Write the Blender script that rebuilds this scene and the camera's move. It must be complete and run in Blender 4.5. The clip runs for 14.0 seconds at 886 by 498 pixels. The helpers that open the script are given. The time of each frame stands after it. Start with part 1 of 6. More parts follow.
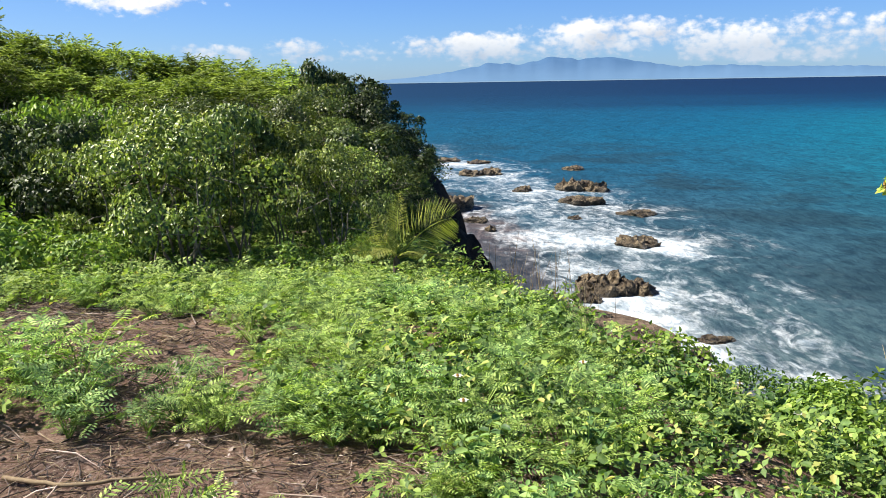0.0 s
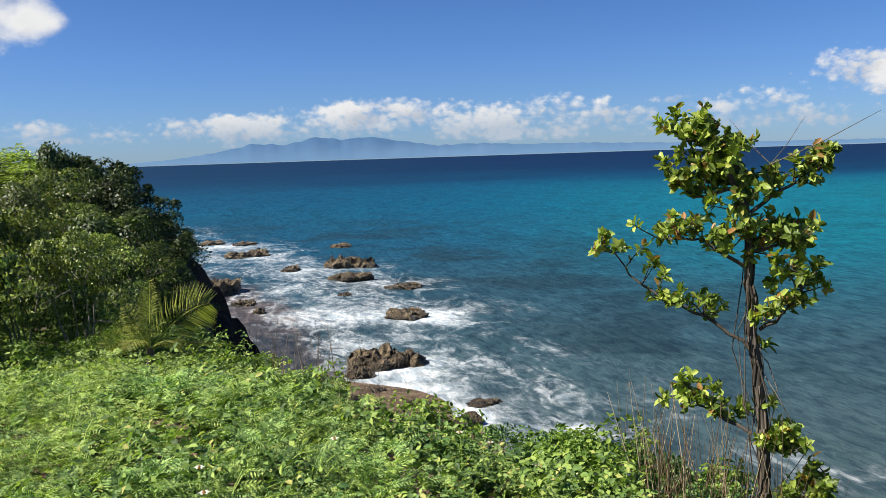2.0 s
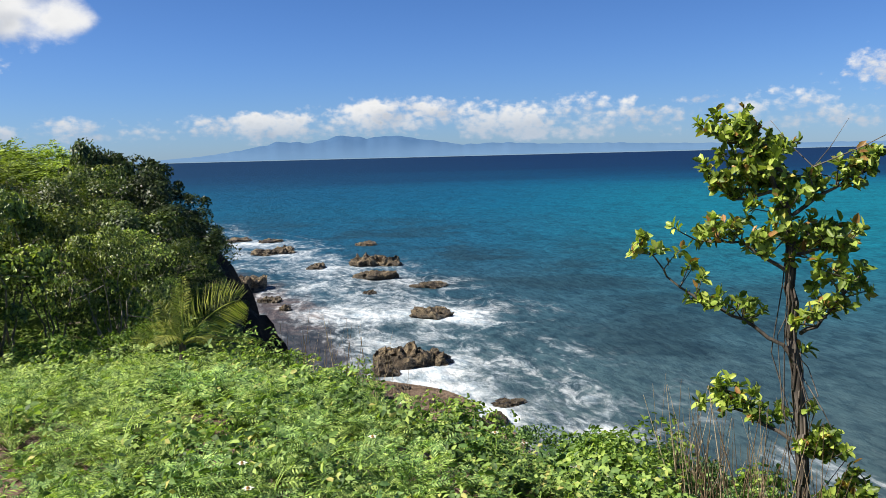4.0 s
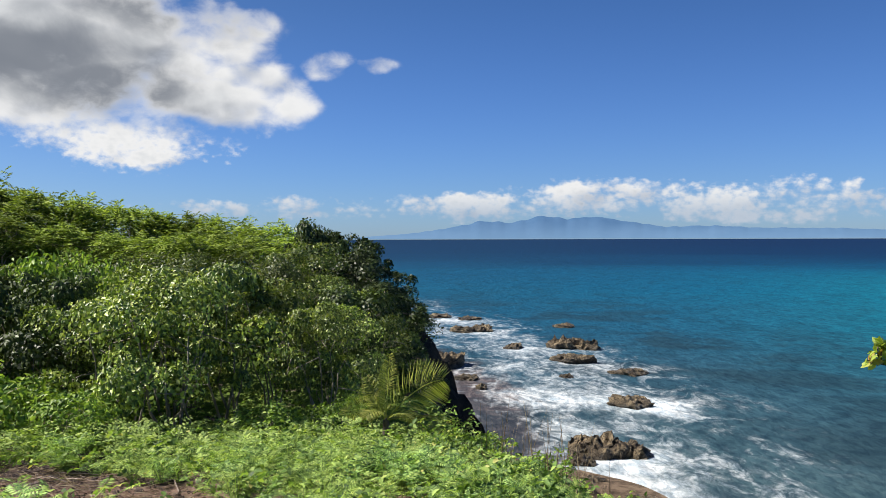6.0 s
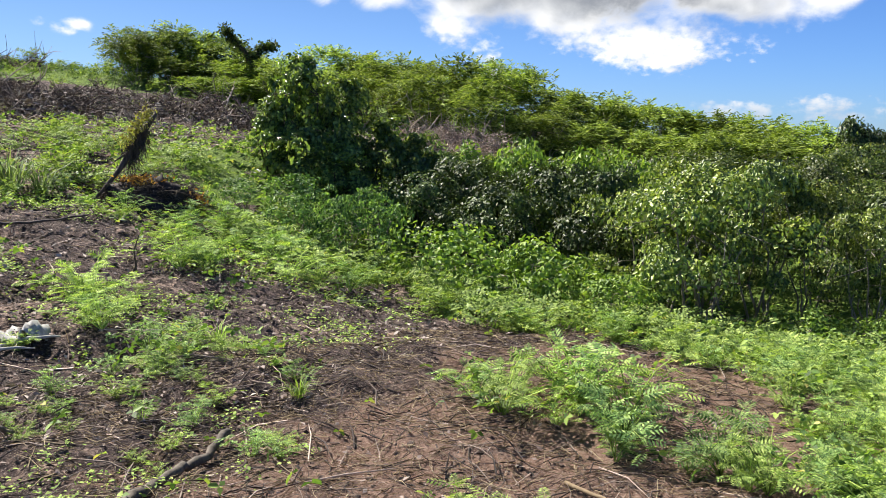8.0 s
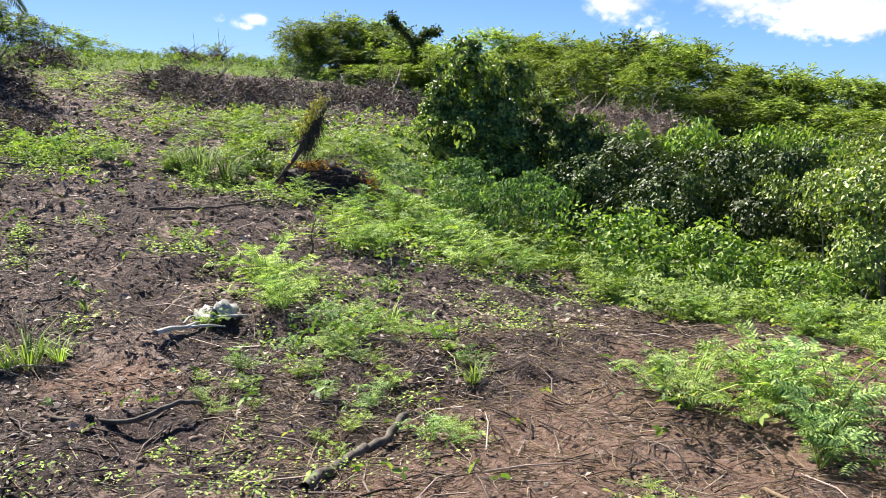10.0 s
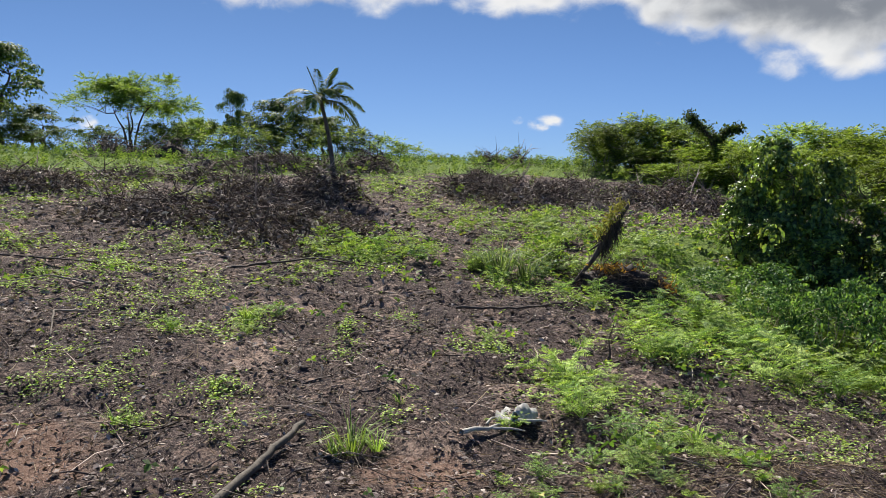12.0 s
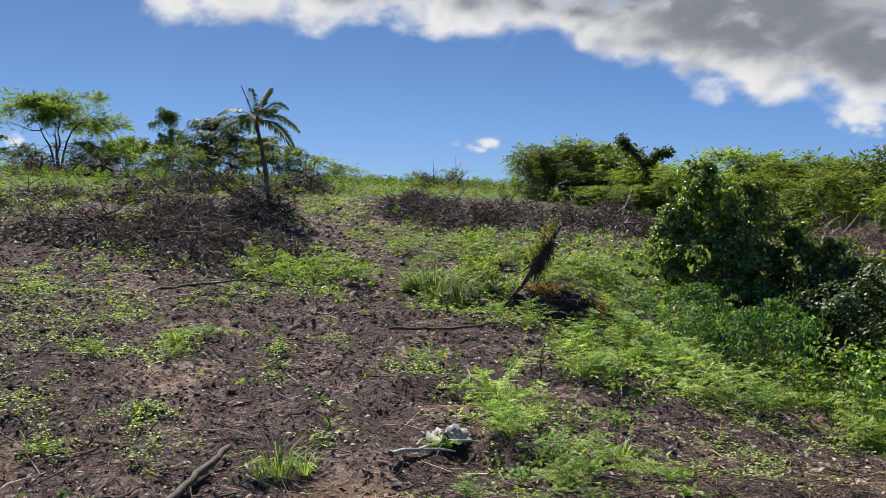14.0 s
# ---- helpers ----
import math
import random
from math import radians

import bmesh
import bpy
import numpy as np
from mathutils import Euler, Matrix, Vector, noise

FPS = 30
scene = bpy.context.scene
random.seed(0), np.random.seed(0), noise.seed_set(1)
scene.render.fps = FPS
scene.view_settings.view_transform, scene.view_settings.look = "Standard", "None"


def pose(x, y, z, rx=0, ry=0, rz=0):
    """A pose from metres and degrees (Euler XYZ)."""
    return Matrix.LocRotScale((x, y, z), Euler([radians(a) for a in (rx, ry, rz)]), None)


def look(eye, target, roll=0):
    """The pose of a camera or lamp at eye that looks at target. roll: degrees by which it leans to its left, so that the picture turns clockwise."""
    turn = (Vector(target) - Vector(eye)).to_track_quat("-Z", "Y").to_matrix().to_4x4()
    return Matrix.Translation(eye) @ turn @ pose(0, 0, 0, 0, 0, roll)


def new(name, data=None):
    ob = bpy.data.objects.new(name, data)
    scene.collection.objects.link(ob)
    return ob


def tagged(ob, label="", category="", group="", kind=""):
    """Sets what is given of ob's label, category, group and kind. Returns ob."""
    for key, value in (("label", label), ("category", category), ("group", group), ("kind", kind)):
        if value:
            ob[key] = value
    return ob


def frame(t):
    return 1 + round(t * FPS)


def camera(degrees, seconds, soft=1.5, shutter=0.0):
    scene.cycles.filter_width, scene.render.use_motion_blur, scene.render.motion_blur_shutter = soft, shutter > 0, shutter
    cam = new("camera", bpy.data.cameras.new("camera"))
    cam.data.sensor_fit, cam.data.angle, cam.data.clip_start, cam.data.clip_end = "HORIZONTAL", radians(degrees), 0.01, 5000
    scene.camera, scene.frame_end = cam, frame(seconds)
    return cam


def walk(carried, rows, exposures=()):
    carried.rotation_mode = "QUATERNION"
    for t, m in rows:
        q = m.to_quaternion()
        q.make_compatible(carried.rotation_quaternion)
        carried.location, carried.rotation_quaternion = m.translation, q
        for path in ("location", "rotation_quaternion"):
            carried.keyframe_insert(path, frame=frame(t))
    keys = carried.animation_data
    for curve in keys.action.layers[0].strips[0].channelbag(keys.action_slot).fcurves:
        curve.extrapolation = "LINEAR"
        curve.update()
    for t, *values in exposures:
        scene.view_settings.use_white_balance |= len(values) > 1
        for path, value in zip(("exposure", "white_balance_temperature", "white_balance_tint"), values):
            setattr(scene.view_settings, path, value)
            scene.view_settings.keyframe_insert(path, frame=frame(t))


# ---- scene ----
cam = camera(57.44, 14.0, soft=0.88)
EYE = 1.6
ROWS = [
    (0.0, 0.0, -0.0, -0.0, 78.3, 0.88, 0.1),
    (0.5, 0.015, -0.036, 0.018, 80.1, 1.03, 2.27),
    (1.0, 0.025, -0.022, 0.052, 82.6, 1.11, -0.57),
    (1.5, 0.084, -0.02, 0.01, 83.7, 1.86, -7.58),
    (2.0, 0.151, -0.066, -0.001, 83.42, 1.82, -16.24),
    (2.2, 0.141, -0.078, 0.0, 83.0, 1.61, -20.87),
    (2.6, 0.15, -0.085, 0.0, 82.9, 1.5, -29.0),
    (3.1, 0.13, -0.08, 0.0, 83.0, 1.45, -33.0),
    (3.6, 0.1, -0.065, 0.003, 83.2, 1.42, -25.5),
    (4.0, 0.07, -0.05, 0.008, 83.4, 1.42, -14.5),
    (4.3, 0.05, -0.042, 0.015, 84.02, 1.46, -9.32),
    (4.5, 0.04, -0.03, 0.036, 85.17, 1.63, -8.05),
    (5.0, 0.046, -0.033, 0.095, 89.25, 1.2, -7.08),
    (5.5, 0.047, -0.013, 0.1, 90.98, 0.98, -6.62),
    (6.0, -0.007, -0.066, 0.092, 89.24, 0.16, -0.46),
    (6.5, -0.085, -0.074, 0.046, 87.09, -0.76, 10.2),
    (7.0, -0.175, -0.07, 0.015, 85.24, -1.15, 19.13),
    (7.5, -0.269, -0.132, 0.002, 83.46, -0.8, 27.72),
    (8.0, -0.317, -0.168, -0.011, 82.19, -0.69, 34.88),
    (8.2, -0.325, -0.165, -0.022, 81.94, -0.52, 36.19),
    (8.7, -0.36, -0.16, -0.025, 81.6, -0.25, 39.0),
    (9.5, -0.44, -0.145, -0.022, 81.2, 0.35, 43.3),
    (10.3, -0.511, -0.131, -0.007, 81.49, 0.77, 47.68),
    (10.5, -0.525, -0.125, 0.009, 82.51, 0.72, 48.87),
    (11.0, -0.512, -0.145, 0.062, 85.14, 0.59, 54.57),
    (11.5, -0.505, -0.181, 0.085, 86.78, 0.58, 61.12),
    (12.0, -0.519, -0.254, 0.095, 87.92, 0.55, 66.26),
    (12.5, -0.524, -0.314, 0.113, 89.0, 0.46, 70.03),
    (13.0, -0.519, -0.328, 0.115, 89.63, 0.24, 71.33),
    (13.5, -0.5, -0.275, 0.11, 89.67, 0.15, 68.23),
    (14.0, -0.483, -0.198, 0.089, 89.38, 0.48, 61.92),
]
EXPOSURES = [(0.0, 1.0), (1.0, 0.88), (2.0, 0.62), (4.5, 0.70), (5.5, 0.62), (6.5, 0.75), (7.5, 0.95), (8.2, 1.05), (10.5, 1.25), (11.2, 0.95), (12.0, 0.66), (13.0, 0.62), (14.0, 0.58)]
walk(cam, [(t, pose(x, y, EYE + z, rx, ry, rz)) for t, x, y, z, rx, ry, rz in ROWS], EXPOSURES)

# ---- light ----
SUN_YAW, SUN_UP = 82.0, 48.0
SUN_DIR = Vector((-math.sin(radians(SUN_YAW)) * math.cos(radians(SUN_UP)), math.cos(radians(SUN_YAW)) * math.cos(radians(SUN_UP)), math.sin(radians(SUN_UP))))
sun_data = bpy.data.lights.new("sun", "SUN")
sun_data.energy, sun_data.angle, sun_data.color = 5.4, radians(0.53), (1.0, 0.94, 0.84)
sun = new("sun", sun_data)
sun.matrix_world = look(SUN_DIR * 100, (0, 0, 0))


class Nodes:
    """Short hand for node trees: n("ShaderNodeMath", operation="ADD", ins=[a, 2])."""

    def __init__(self, tree):
        self.tree = tree

    def node(self, kind, ins=()):
        made = self.tree.nodes.new(kind)
        self.feed(made, ins)
        return made

    def feed(self, made, ins):
        for key, value in ins.items() if isinstance(ins, dict) else enumerate(ins):
            if isinstance(value, bpy.types.NodeSocket):
                self.tree.links.new(value, made.inputs[key])
            else:
                made.inputs[key].default_value = value

    def __call__(self, kind, ins=(), out=0):
        return self.node(kind, ins).outputs[out]

    def attribute(self, name):
        made = self.node("ShaderNodeAttribute")
        made.attribute_name = name
        return made.outputs[2]

    def math(self, op, *ins):
        made = self.node("ShaderNodeMath", ins)
        made.operation = op
        return made.outputs[0]

    def vmath(self, op, *ins, out=0):
        made = self.node("ShaderNodeVectorMath", ins)
        made.operation = op
        return made.outputs[out]

    def noise(self, vector, scale, detail=4.0, rough=0.55, distort=0.0):
        return self("ShaderNodeTexNoise", {"Vector": vector, "Scale": scale, "Detail": detail, "Roughness": rough, "Distortion": distort})

    def remap(self, value, a, b, c=0.0, d=1.0, smooth=True):
        made = self.node("ShaderNodeMapRange", [value, a, b, c, d])
        made.interpolation_type, made.clamp = "SMOOTHSTEP" if smooth else "LINEAR", True
        return made.outputs[0]

    def mix(self, factor, a, b):
        made = self.node("ShaderNodeMix")
        made.data_type = "RGBA"
        self.feed(made, {0: factor, 6: a, 7: b})
        return made.outputs[2]

    def ramp(self, value, stops):
        node = self.tree.nodes.new("ShaderNodeValToRGB")
        self.tree.links.new(value, node.inputs[0])
        els = node.color_ramp.elements
        while len(els) < len(stops):
            els.new(0.5)
        for el, (pos, col) in zip(els, stops):
            el.position, el.color = pos, (*col, 1.0)
        return node.outputs[0]


# Clouds: yaw (to the left), height, half width and half height in degrees, weight
CLOUDS = [
    (10, 18.6, 9, 1.8, 0.62),     (27, 12.5, 13, 6.2, 1.0), (13.5, 9.4, 5.0, 2.6, 0.82), (36, 15, 12, 6, 1.0), (21, 6.6, 8, 1.9, 0.76), (45, 15.6, 9, 4.2, 0.9), (16, 13.5, 4.5, 3.0, 0.66),
    (58, 18.0, 9, 4.2, 0.8), (74, 18.2, 12, 3.8, 0.8), (7.6, 11.8, 1.8, 1.2, 0.74), (4.3, 11.9, 1.5, 0.6, 0.42), (40, 26, 30, 9, 0.8), (75, 30, 30, 9, 0.7),
    (-2.5, 2.3, 7.0, 1.0, 0.60), (-11, 2.7, 6.5, 1.4, 0.70), (-19.5, 2.7, 6, 1.3, 0.66), (-49, 4.4, 9, 1.9, 0.68), (-35, 3.0, 5, 1.0, 0.58), (-28, 2.3, 6, 0.8, 0.58),
    (7.5, 2.2, 5, 0.9, 0.60), (15, 2.0, 3, 0.7, 0.52), (59.1, 6.7, 1.2, 0.55, 0.26), (63.1, 7.35, 0.8, 0.4, 0.28), (61.0, 6.95, 0.6, 0.35, 0.28), (-20, 1.9, 34, 0.9, 0.50), (-5.5, 2.9, 3.2, 0.8, 0.50), (-15.5, 3.1, 4.0, 1.0, 0.55), (-24, 3.2, 4.0, 1.0, 0.54), (90.2, 6.3, 1.1, 0.8, 0.62), (31, 4.6, 1.2, 0.5, 0.55),
]
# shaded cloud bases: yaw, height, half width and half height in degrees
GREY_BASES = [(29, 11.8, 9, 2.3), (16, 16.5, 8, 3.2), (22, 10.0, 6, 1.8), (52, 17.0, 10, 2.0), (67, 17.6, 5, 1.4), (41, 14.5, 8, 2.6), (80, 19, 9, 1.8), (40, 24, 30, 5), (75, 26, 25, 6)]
world = bpy.data.worlds.new("world")
scene.world = world
world.use_nodes = True
wn = Nodes(world.node_tree)
world.node_tree.nodes.clear()
sky_node = wn.node("ShaderNodeTexSky")
sky_node.sky_type, sky_node.sun_disc = "NISHITA", False
sky_node.sun_elevation, sky_node.sun_rotation = radians(SUN_UP), radians(-SUN_YAW)
sky_node.altitude, sky_node.air_density, sky_node.dust_density, sky_node.ozone_density = 10.0, 1.0, 0.15, 4.0
ray = wn("ShaderNodeTexCoord")
xyz = world.node_tree.nodes.new("ShaderNodeSeparateXYZ")
world.node_tree.links.new(ray, xyz.inputs[0])
yaw_deg = wn.math("MULTIPLY", wn.math("ARCTAN2", wn.math("MULTIPLY", xyz.outputs[0], -1.0), xyz.outputs[1]), 57.2958)
up_deg = wn.math("MULTIPLY", wn.math("ARCSINE", xyz.outputs[2]), 57.2958)
sky = wn.mix(wn.remap(up_deg, -2.0, 30.0), wn.vmath("MULTIPLY", sky_node.outputs[0], (0.65, 0.96, 1.62)), wn.vmath("MULTIPLY", sky_node.outputs[0], (0.43, 0.71, 1.06)))
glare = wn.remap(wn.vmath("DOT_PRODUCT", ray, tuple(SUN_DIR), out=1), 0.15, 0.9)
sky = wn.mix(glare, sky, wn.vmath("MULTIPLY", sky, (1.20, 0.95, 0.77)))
total = None
for yaw_c, up_c, half_w, half_h, weight in CLOUDS:
    a = wn.math("DIVIDE", wn.math("SUBTRACT", yaw_deg, float(yaw_c)), float(half_w))
    b = wn.math("DIVIDE", wn.math("SUBTRACT", up_deg, float(up_c)), float(half_h))
    r2 = wn.math("ADD", wn.math("MULTIPLY", a, a), wn.math("MULTIPLY", b, b))
    blob = wn.math("MULTIPLY", wn.math("EXPONENT", wn.math("MULTIPLY", wn.math("MULTIPLY", r2, r2), -0.7)), weight)
    total = blob if total is None else wn.math("MAXIMUM", total, blob)
stretch = wn.vmath("MULTIPLY", ray, (1.0, 1.0, 1.5))
shift = wn.vmath("ADD", stretch, (-0.010, 0.0, 0.018))


def heaps(vector, scale):
    """Rounded knobs, as on a heaped cloud: high at a knob's middle, low in the clefts."""
    made = wn.node("ShaderNodeTexVoronoi", {"Vector": vector})
    made.feature = "SMOOTH_F1"
    wn.feed(made, {"Scale": scale, "Smoothness": 0.6})
    return wn.math("SUBTRACT", 0.46, made.outputs["Distance"])


def billows(vector):
    """Heaped cloud: broad swells with small knobs on them."""
    big = wn.math("MULTIPLY", wn.math("SUBTRACT", wn.noise(vector, 8.0, 3.0, 0.5), 0.5), 0.9)
    knobs = wn.math("ADD", wn.math("MULTIPLY", heaps(vector, 15.0), 0.75), wn.math("MULTIPLY", heaps(vector, 38.0), 0.20))
    fluff = wn.math("MULTIPLY", wn.math("SUBTRACT", wn.noise(vector, 34.0, 8.0, 0.6, 0.3), 0.5), 0.56)
    low = wn.math("MULTIPLY", wn.math("ADD", wn.math("MULTIPLY", heaps(vector, 85.0), 0.42), wn.math("MULTIPLY", wn.math("SUBTRACT", wn.noise(vector, 120.0, 5.0, 0.6), 0.5), 0.7)), wn.remap(up_deg, 5.0, 9.0, 1.0, 0.0))
    return wn.math("ADD", wn.math("ADD", wn.math("ADD", big, knobs), fluff), low)


def swells(vector):
    """The broad lumps alone, for the light and shade on a cloud."""
    big = wn.math("MULTIPLY", wn.math("SUBTRACT", wn.noise(vector, 8.0, 3.0, 0.5), 0.5), 0.9)
    return wn.math("ADD", big, wn.math("ADD", wn.math("MULTIPLY", heaps(vector, 15.0), 0.75), wn.math("MULTIPLY", heaps(vector, 38.0), 0.16)))


heap = billows(stretch)
field = wn.math("ADD", total, heap)
cover = wn.math("MULTIPLY", wn.remap(field, 0.28, 0.78), wn.remap(total, 0.02, 0.20))
thick = wn.remap(field, 0.68, 1.15)
lit = wn.remap(wn.math("SUBTRACT", swells(stretch), swells(shift)), -0.30, 0.10)
shade_col = wn.mix(thick, (0.60, 0.64, 0.72, 1), (0.27, 0.30, 0.35, 1))
cloud_col = wn.mix(lit, shade_col, wn.mix(thick, (1.0, 1.0, 1.0, 1), (0.84, 0.86, 0.88, 1)))
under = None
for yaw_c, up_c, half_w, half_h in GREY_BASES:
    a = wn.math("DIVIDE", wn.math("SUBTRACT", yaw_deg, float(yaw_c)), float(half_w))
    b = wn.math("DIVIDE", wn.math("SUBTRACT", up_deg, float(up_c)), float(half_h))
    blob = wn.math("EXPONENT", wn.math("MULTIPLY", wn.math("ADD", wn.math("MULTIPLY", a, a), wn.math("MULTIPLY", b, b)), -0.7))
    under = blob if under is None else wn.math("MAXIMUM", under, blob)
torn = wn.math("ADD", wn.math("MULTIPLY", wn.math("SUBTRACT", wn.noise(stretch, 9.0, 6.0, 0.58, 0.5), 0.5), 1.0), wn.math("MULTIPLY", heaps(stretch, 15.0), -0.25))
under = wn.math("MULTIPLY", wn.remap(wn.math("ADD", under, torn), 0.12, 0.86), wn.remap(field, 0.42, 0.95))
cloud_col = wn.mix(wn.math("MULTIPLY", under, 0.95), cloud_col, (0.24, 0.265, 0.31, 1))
cloud_col = wn.mix(wn.remap(up_deg, 1.4, 3.6, 0.75, 0.0), cloud_col, (0.42, 0.53, 0.68, 1))
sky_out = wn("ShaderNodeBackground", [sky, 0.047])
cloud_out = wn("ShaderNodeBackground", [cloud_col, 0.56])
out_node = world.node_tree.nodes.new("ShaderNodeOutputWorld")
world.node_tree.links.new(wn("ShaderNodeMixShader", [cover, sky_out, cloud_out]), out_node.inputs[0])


# ---- materials ----
def material(name):
    mat = bpy.data.materials.new(name)
    mat.use_nodes = True
    mat.node_tree.nodes.clear()
    n = Nodes(mat.node_tree)
    out = mat.node_tree.nodes.new("ShaderNodeOutputMaterial")
    return mat, n, (lambda shader: mat.node_tree.links.new(shader, out.inputs[0]))


def bumped(n, height, strength, distance):
    return n("ShaderNodeBump", {"Strength": strength, "Distance": distance, "Height": height})


def leaf_material(name, dark, mid, light, odd=None, gloss=0.55, through_light=0.3, varied=0.5, shine=0.25):
    """Leaf colours vary from leaf to leaf, from plant to plant and, slowly, from place to place."""
    mat, n, done = material(name)
    geo = n("ShaderNodeNewGeometry", out=8)
    place = n("ShaderNodeNewGeometry", out=0)
    col = n.ramp(geo, [(0.16, dark), (0.52, mid), (0.90, light)] + ([(0.98, odd)] if odd else []))
    patch = n.remap(n.noise(place, 0.9, 3.0), 0.3, 0.7)
    col = n.mix(n.math("MULTIPLY", patch, 0.26), col, (*[c * 0.55 for c in dark], 1))
    col = n.mix(n.remap(n.noise(place, 4.5, 3.0), 0.5, 0.72, 0.0, 0.28), col, (*dark, 1))
    plant = n.math("MULTIPLY_ADD", n("ShaderNodeObjectInfo", out=5), varied, 1.0 - varied * 0.5)
    scaled = n.node("ShaderNodeVectorMath", [col])
    scaled.operation = "SCALE"
    n.tree.links.new(plant, scaled.inputs[3])
    col = scaled.outputs[0]
    vein = n.noise(place, 60.0, 2.0)
    col = n.mix(n.remap(vein, 0.35, 0.75, 0.0, 0.22), col, (*light, 1))
    bsdf = n("ShaderNodeBsdfPrincipled", {"Base Color": col, "Roughness": gloss, "Specular IOR Level": shine})
    trans = n("ShaderNodeBsdfTranslucent", [n.vmath("MULTIPLY", col, (1.15, 1.25, 0.5))])
    done(n("ShaderNodeMixShader", [through_light, bsdf, trans]))
    return mat


def bark_material(name, a, b, scale=18.0, rough=0.85, varied=0.8):
    mat, n, done = material(name)
    co = n("ShaderNodeNewGeometry", out=0)
    grain = n.noise(n.vmath("MULTIPLY", co, (1.0, 1.0, 0.25)), scale, 6.0, 0.65)
    stain = n.noise(co, scale * 0.12, 3.0)
    isl = n("ShaderNodeNewGeometry", out=8)
    col = n.mix(n.remap(grain, 0.3, 0.7), (*a, 1), (*b, 1))
    col = n.mix(n.remap(stain, 0.4, 0.7, 0.0, 0.5), col, (*[c * 0.5 for c in a], 1))
    col = n.mix(n.math("MULTIPLY", n.math("POWER", isl, 3.0), varied), col, (*[min(1, c * 2.6) for c in b], 1))
    done(n("ShaderNodeBsdfPrincipled", {"Base Color": col, "Roughness": rough, "Normal": bumped(n, grain, 0.7, 0.01)}))
    return mat


def rock_material():
    mat, n, done = material("rock")
    co = n("ShaderNodeNewGeometry", out=0)
    big, fine = n.noise(co, 1.4, 5.0, 0.6), n.noise(co, 11.0, 8.0, 0.7)
    z = n("ShaderNodeSeparateXYZ", [co], out=2)
    col = n.mix(n.remap(big, 0.35, 0.65), (0.12, 0.085, 0.052, 1), (0.42, 0.32, 0.19, 1))
    # shade in crevices and pits is painted: dark where either noise runs low
    col = n.mix(n.remap(fine, 0.32, 0.56), n.mix(0.8, col, (0.03, 0.022, 0.017, 1)), col)
    pit_shade = n.noise(co, 4.5, 6.0, 0.7, 0.8)
    col = n.mix(n.remap(pit_shade, 0.40, 0.50, 0.8, 0.0), col, (0.028, 0.020, 0.015, 1))
    wet = n.remap(n.math("ADD", z, n.math("MULTIPLY", big, 0.5)), -5.15, -4.75)
    col = n.mix(wet, n.mix(0.6, col, (0.03, 0.024, 0.018, 1)), col)
    done(n("ShaderNodeBsdfPrincipled", {"Base Color": col, "Roughness": n.math("MULTIPLY_ADD", wet, 0.5, 0.35), "Normal": bumped(n, fine, 1.0, 0.3)}))
    return mat


SEA_Z = -5.4
MEADOW_LEAF = leaf_material("meadow_leaf", (0.040, 0.082, 0.024), (0.128, 0.225, 0.052), (0.38, 0.50, 0.12), (0.50, 0.44, 0.15), through_light=0.3, varied=0.5)
FEATHER_LEAF = leaf_material("feather_leaf", (0.105, 0.180, 0.046), (0.30, 0.45, 0.100), (0.56, 0.68, 0.20), gloss=0.7, through_light=0.3, varied=0.6)
FRONT_LEAF = leaf_material("front_leaf", (0.034, 0.065, 0.018), (0.175, 0.255, 0.052), (0.48, 0.56, 0.13), (0.46, 0.46, 0.18), gloss=0.42, through_light=0.22, varied=1.0, shine=0.42)
GLOSSY_LEAF = leaf_material("glossy_leaf", (0.034, 0.066, 0.022), (0.13, 0.205, 0.055), (0.40, 0.50, 0.14), (0.50, 0.52, 0.15), gloss=0.3, through_light=0.4, varied=0.6, shine=0.42)
LOW_LEAF = leaf_material("low_leaf", (0.07, 0.14, 0.03), (0.20, 0.32, 0.055), (0.40, 0.52, 0.11), gloss=0.45, varied=0.4)
GRASS_LEAF = leaf_material("grass_leaf", (0.07, 0.12, 0.055), (0.20, 0.28, 0.12), (0.40, 0.47, 0.22), gloss=0.6, varied=0.4)
CREST_GRASS = leaf_material("crest_grass", (0.055, 0.095, 0.028), (0.165, 0.245, 0.065), (0.34, 0.42, 0.13), gloss=0.7, through_light=0.3)
SHRUB_LEAF = leaf_material("shrub_leaf", (0.030, 0.055, 0.016), (0.084, 0.132, 0.031), (0.24, 0.30, 0.066), (0.32, 0.30, 0.10), gloss=0.48, varied=1.1, shine=0.42)
HERB_LEAF = leaf_material("herb_leaf", (0.035, 0.080, 0.026), (0.10, 0.20, 0.058), (0.30, 0.44, 0.14), gloss=0.5, through_light=0.3, varied=0.7)
BLUE_FEATHER = leaf_material("blue_feather_leaf", (0.050, 0.115, 0.040), (0.22, 0.385, 0.110), (0.48, 0.64, 0.22), gloss=0.7, through_light=0.3, varied=0.6)
# shade on the headland's side away from the sun, put into the leaf colour
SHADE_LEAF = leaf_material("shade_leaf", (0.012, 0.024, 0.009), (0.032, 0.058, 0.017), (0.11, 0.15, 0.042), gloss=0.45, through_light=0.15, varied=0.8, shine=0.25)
UMBRELLA_LEAF = leaf_material("umbrella_leaf", (0.08, 0.14, 0.035), (0.19, 0.28, 0.065), (0.36, 0.45, 0.12), gloss=0.7, through_light=0.4, varied=0.3)
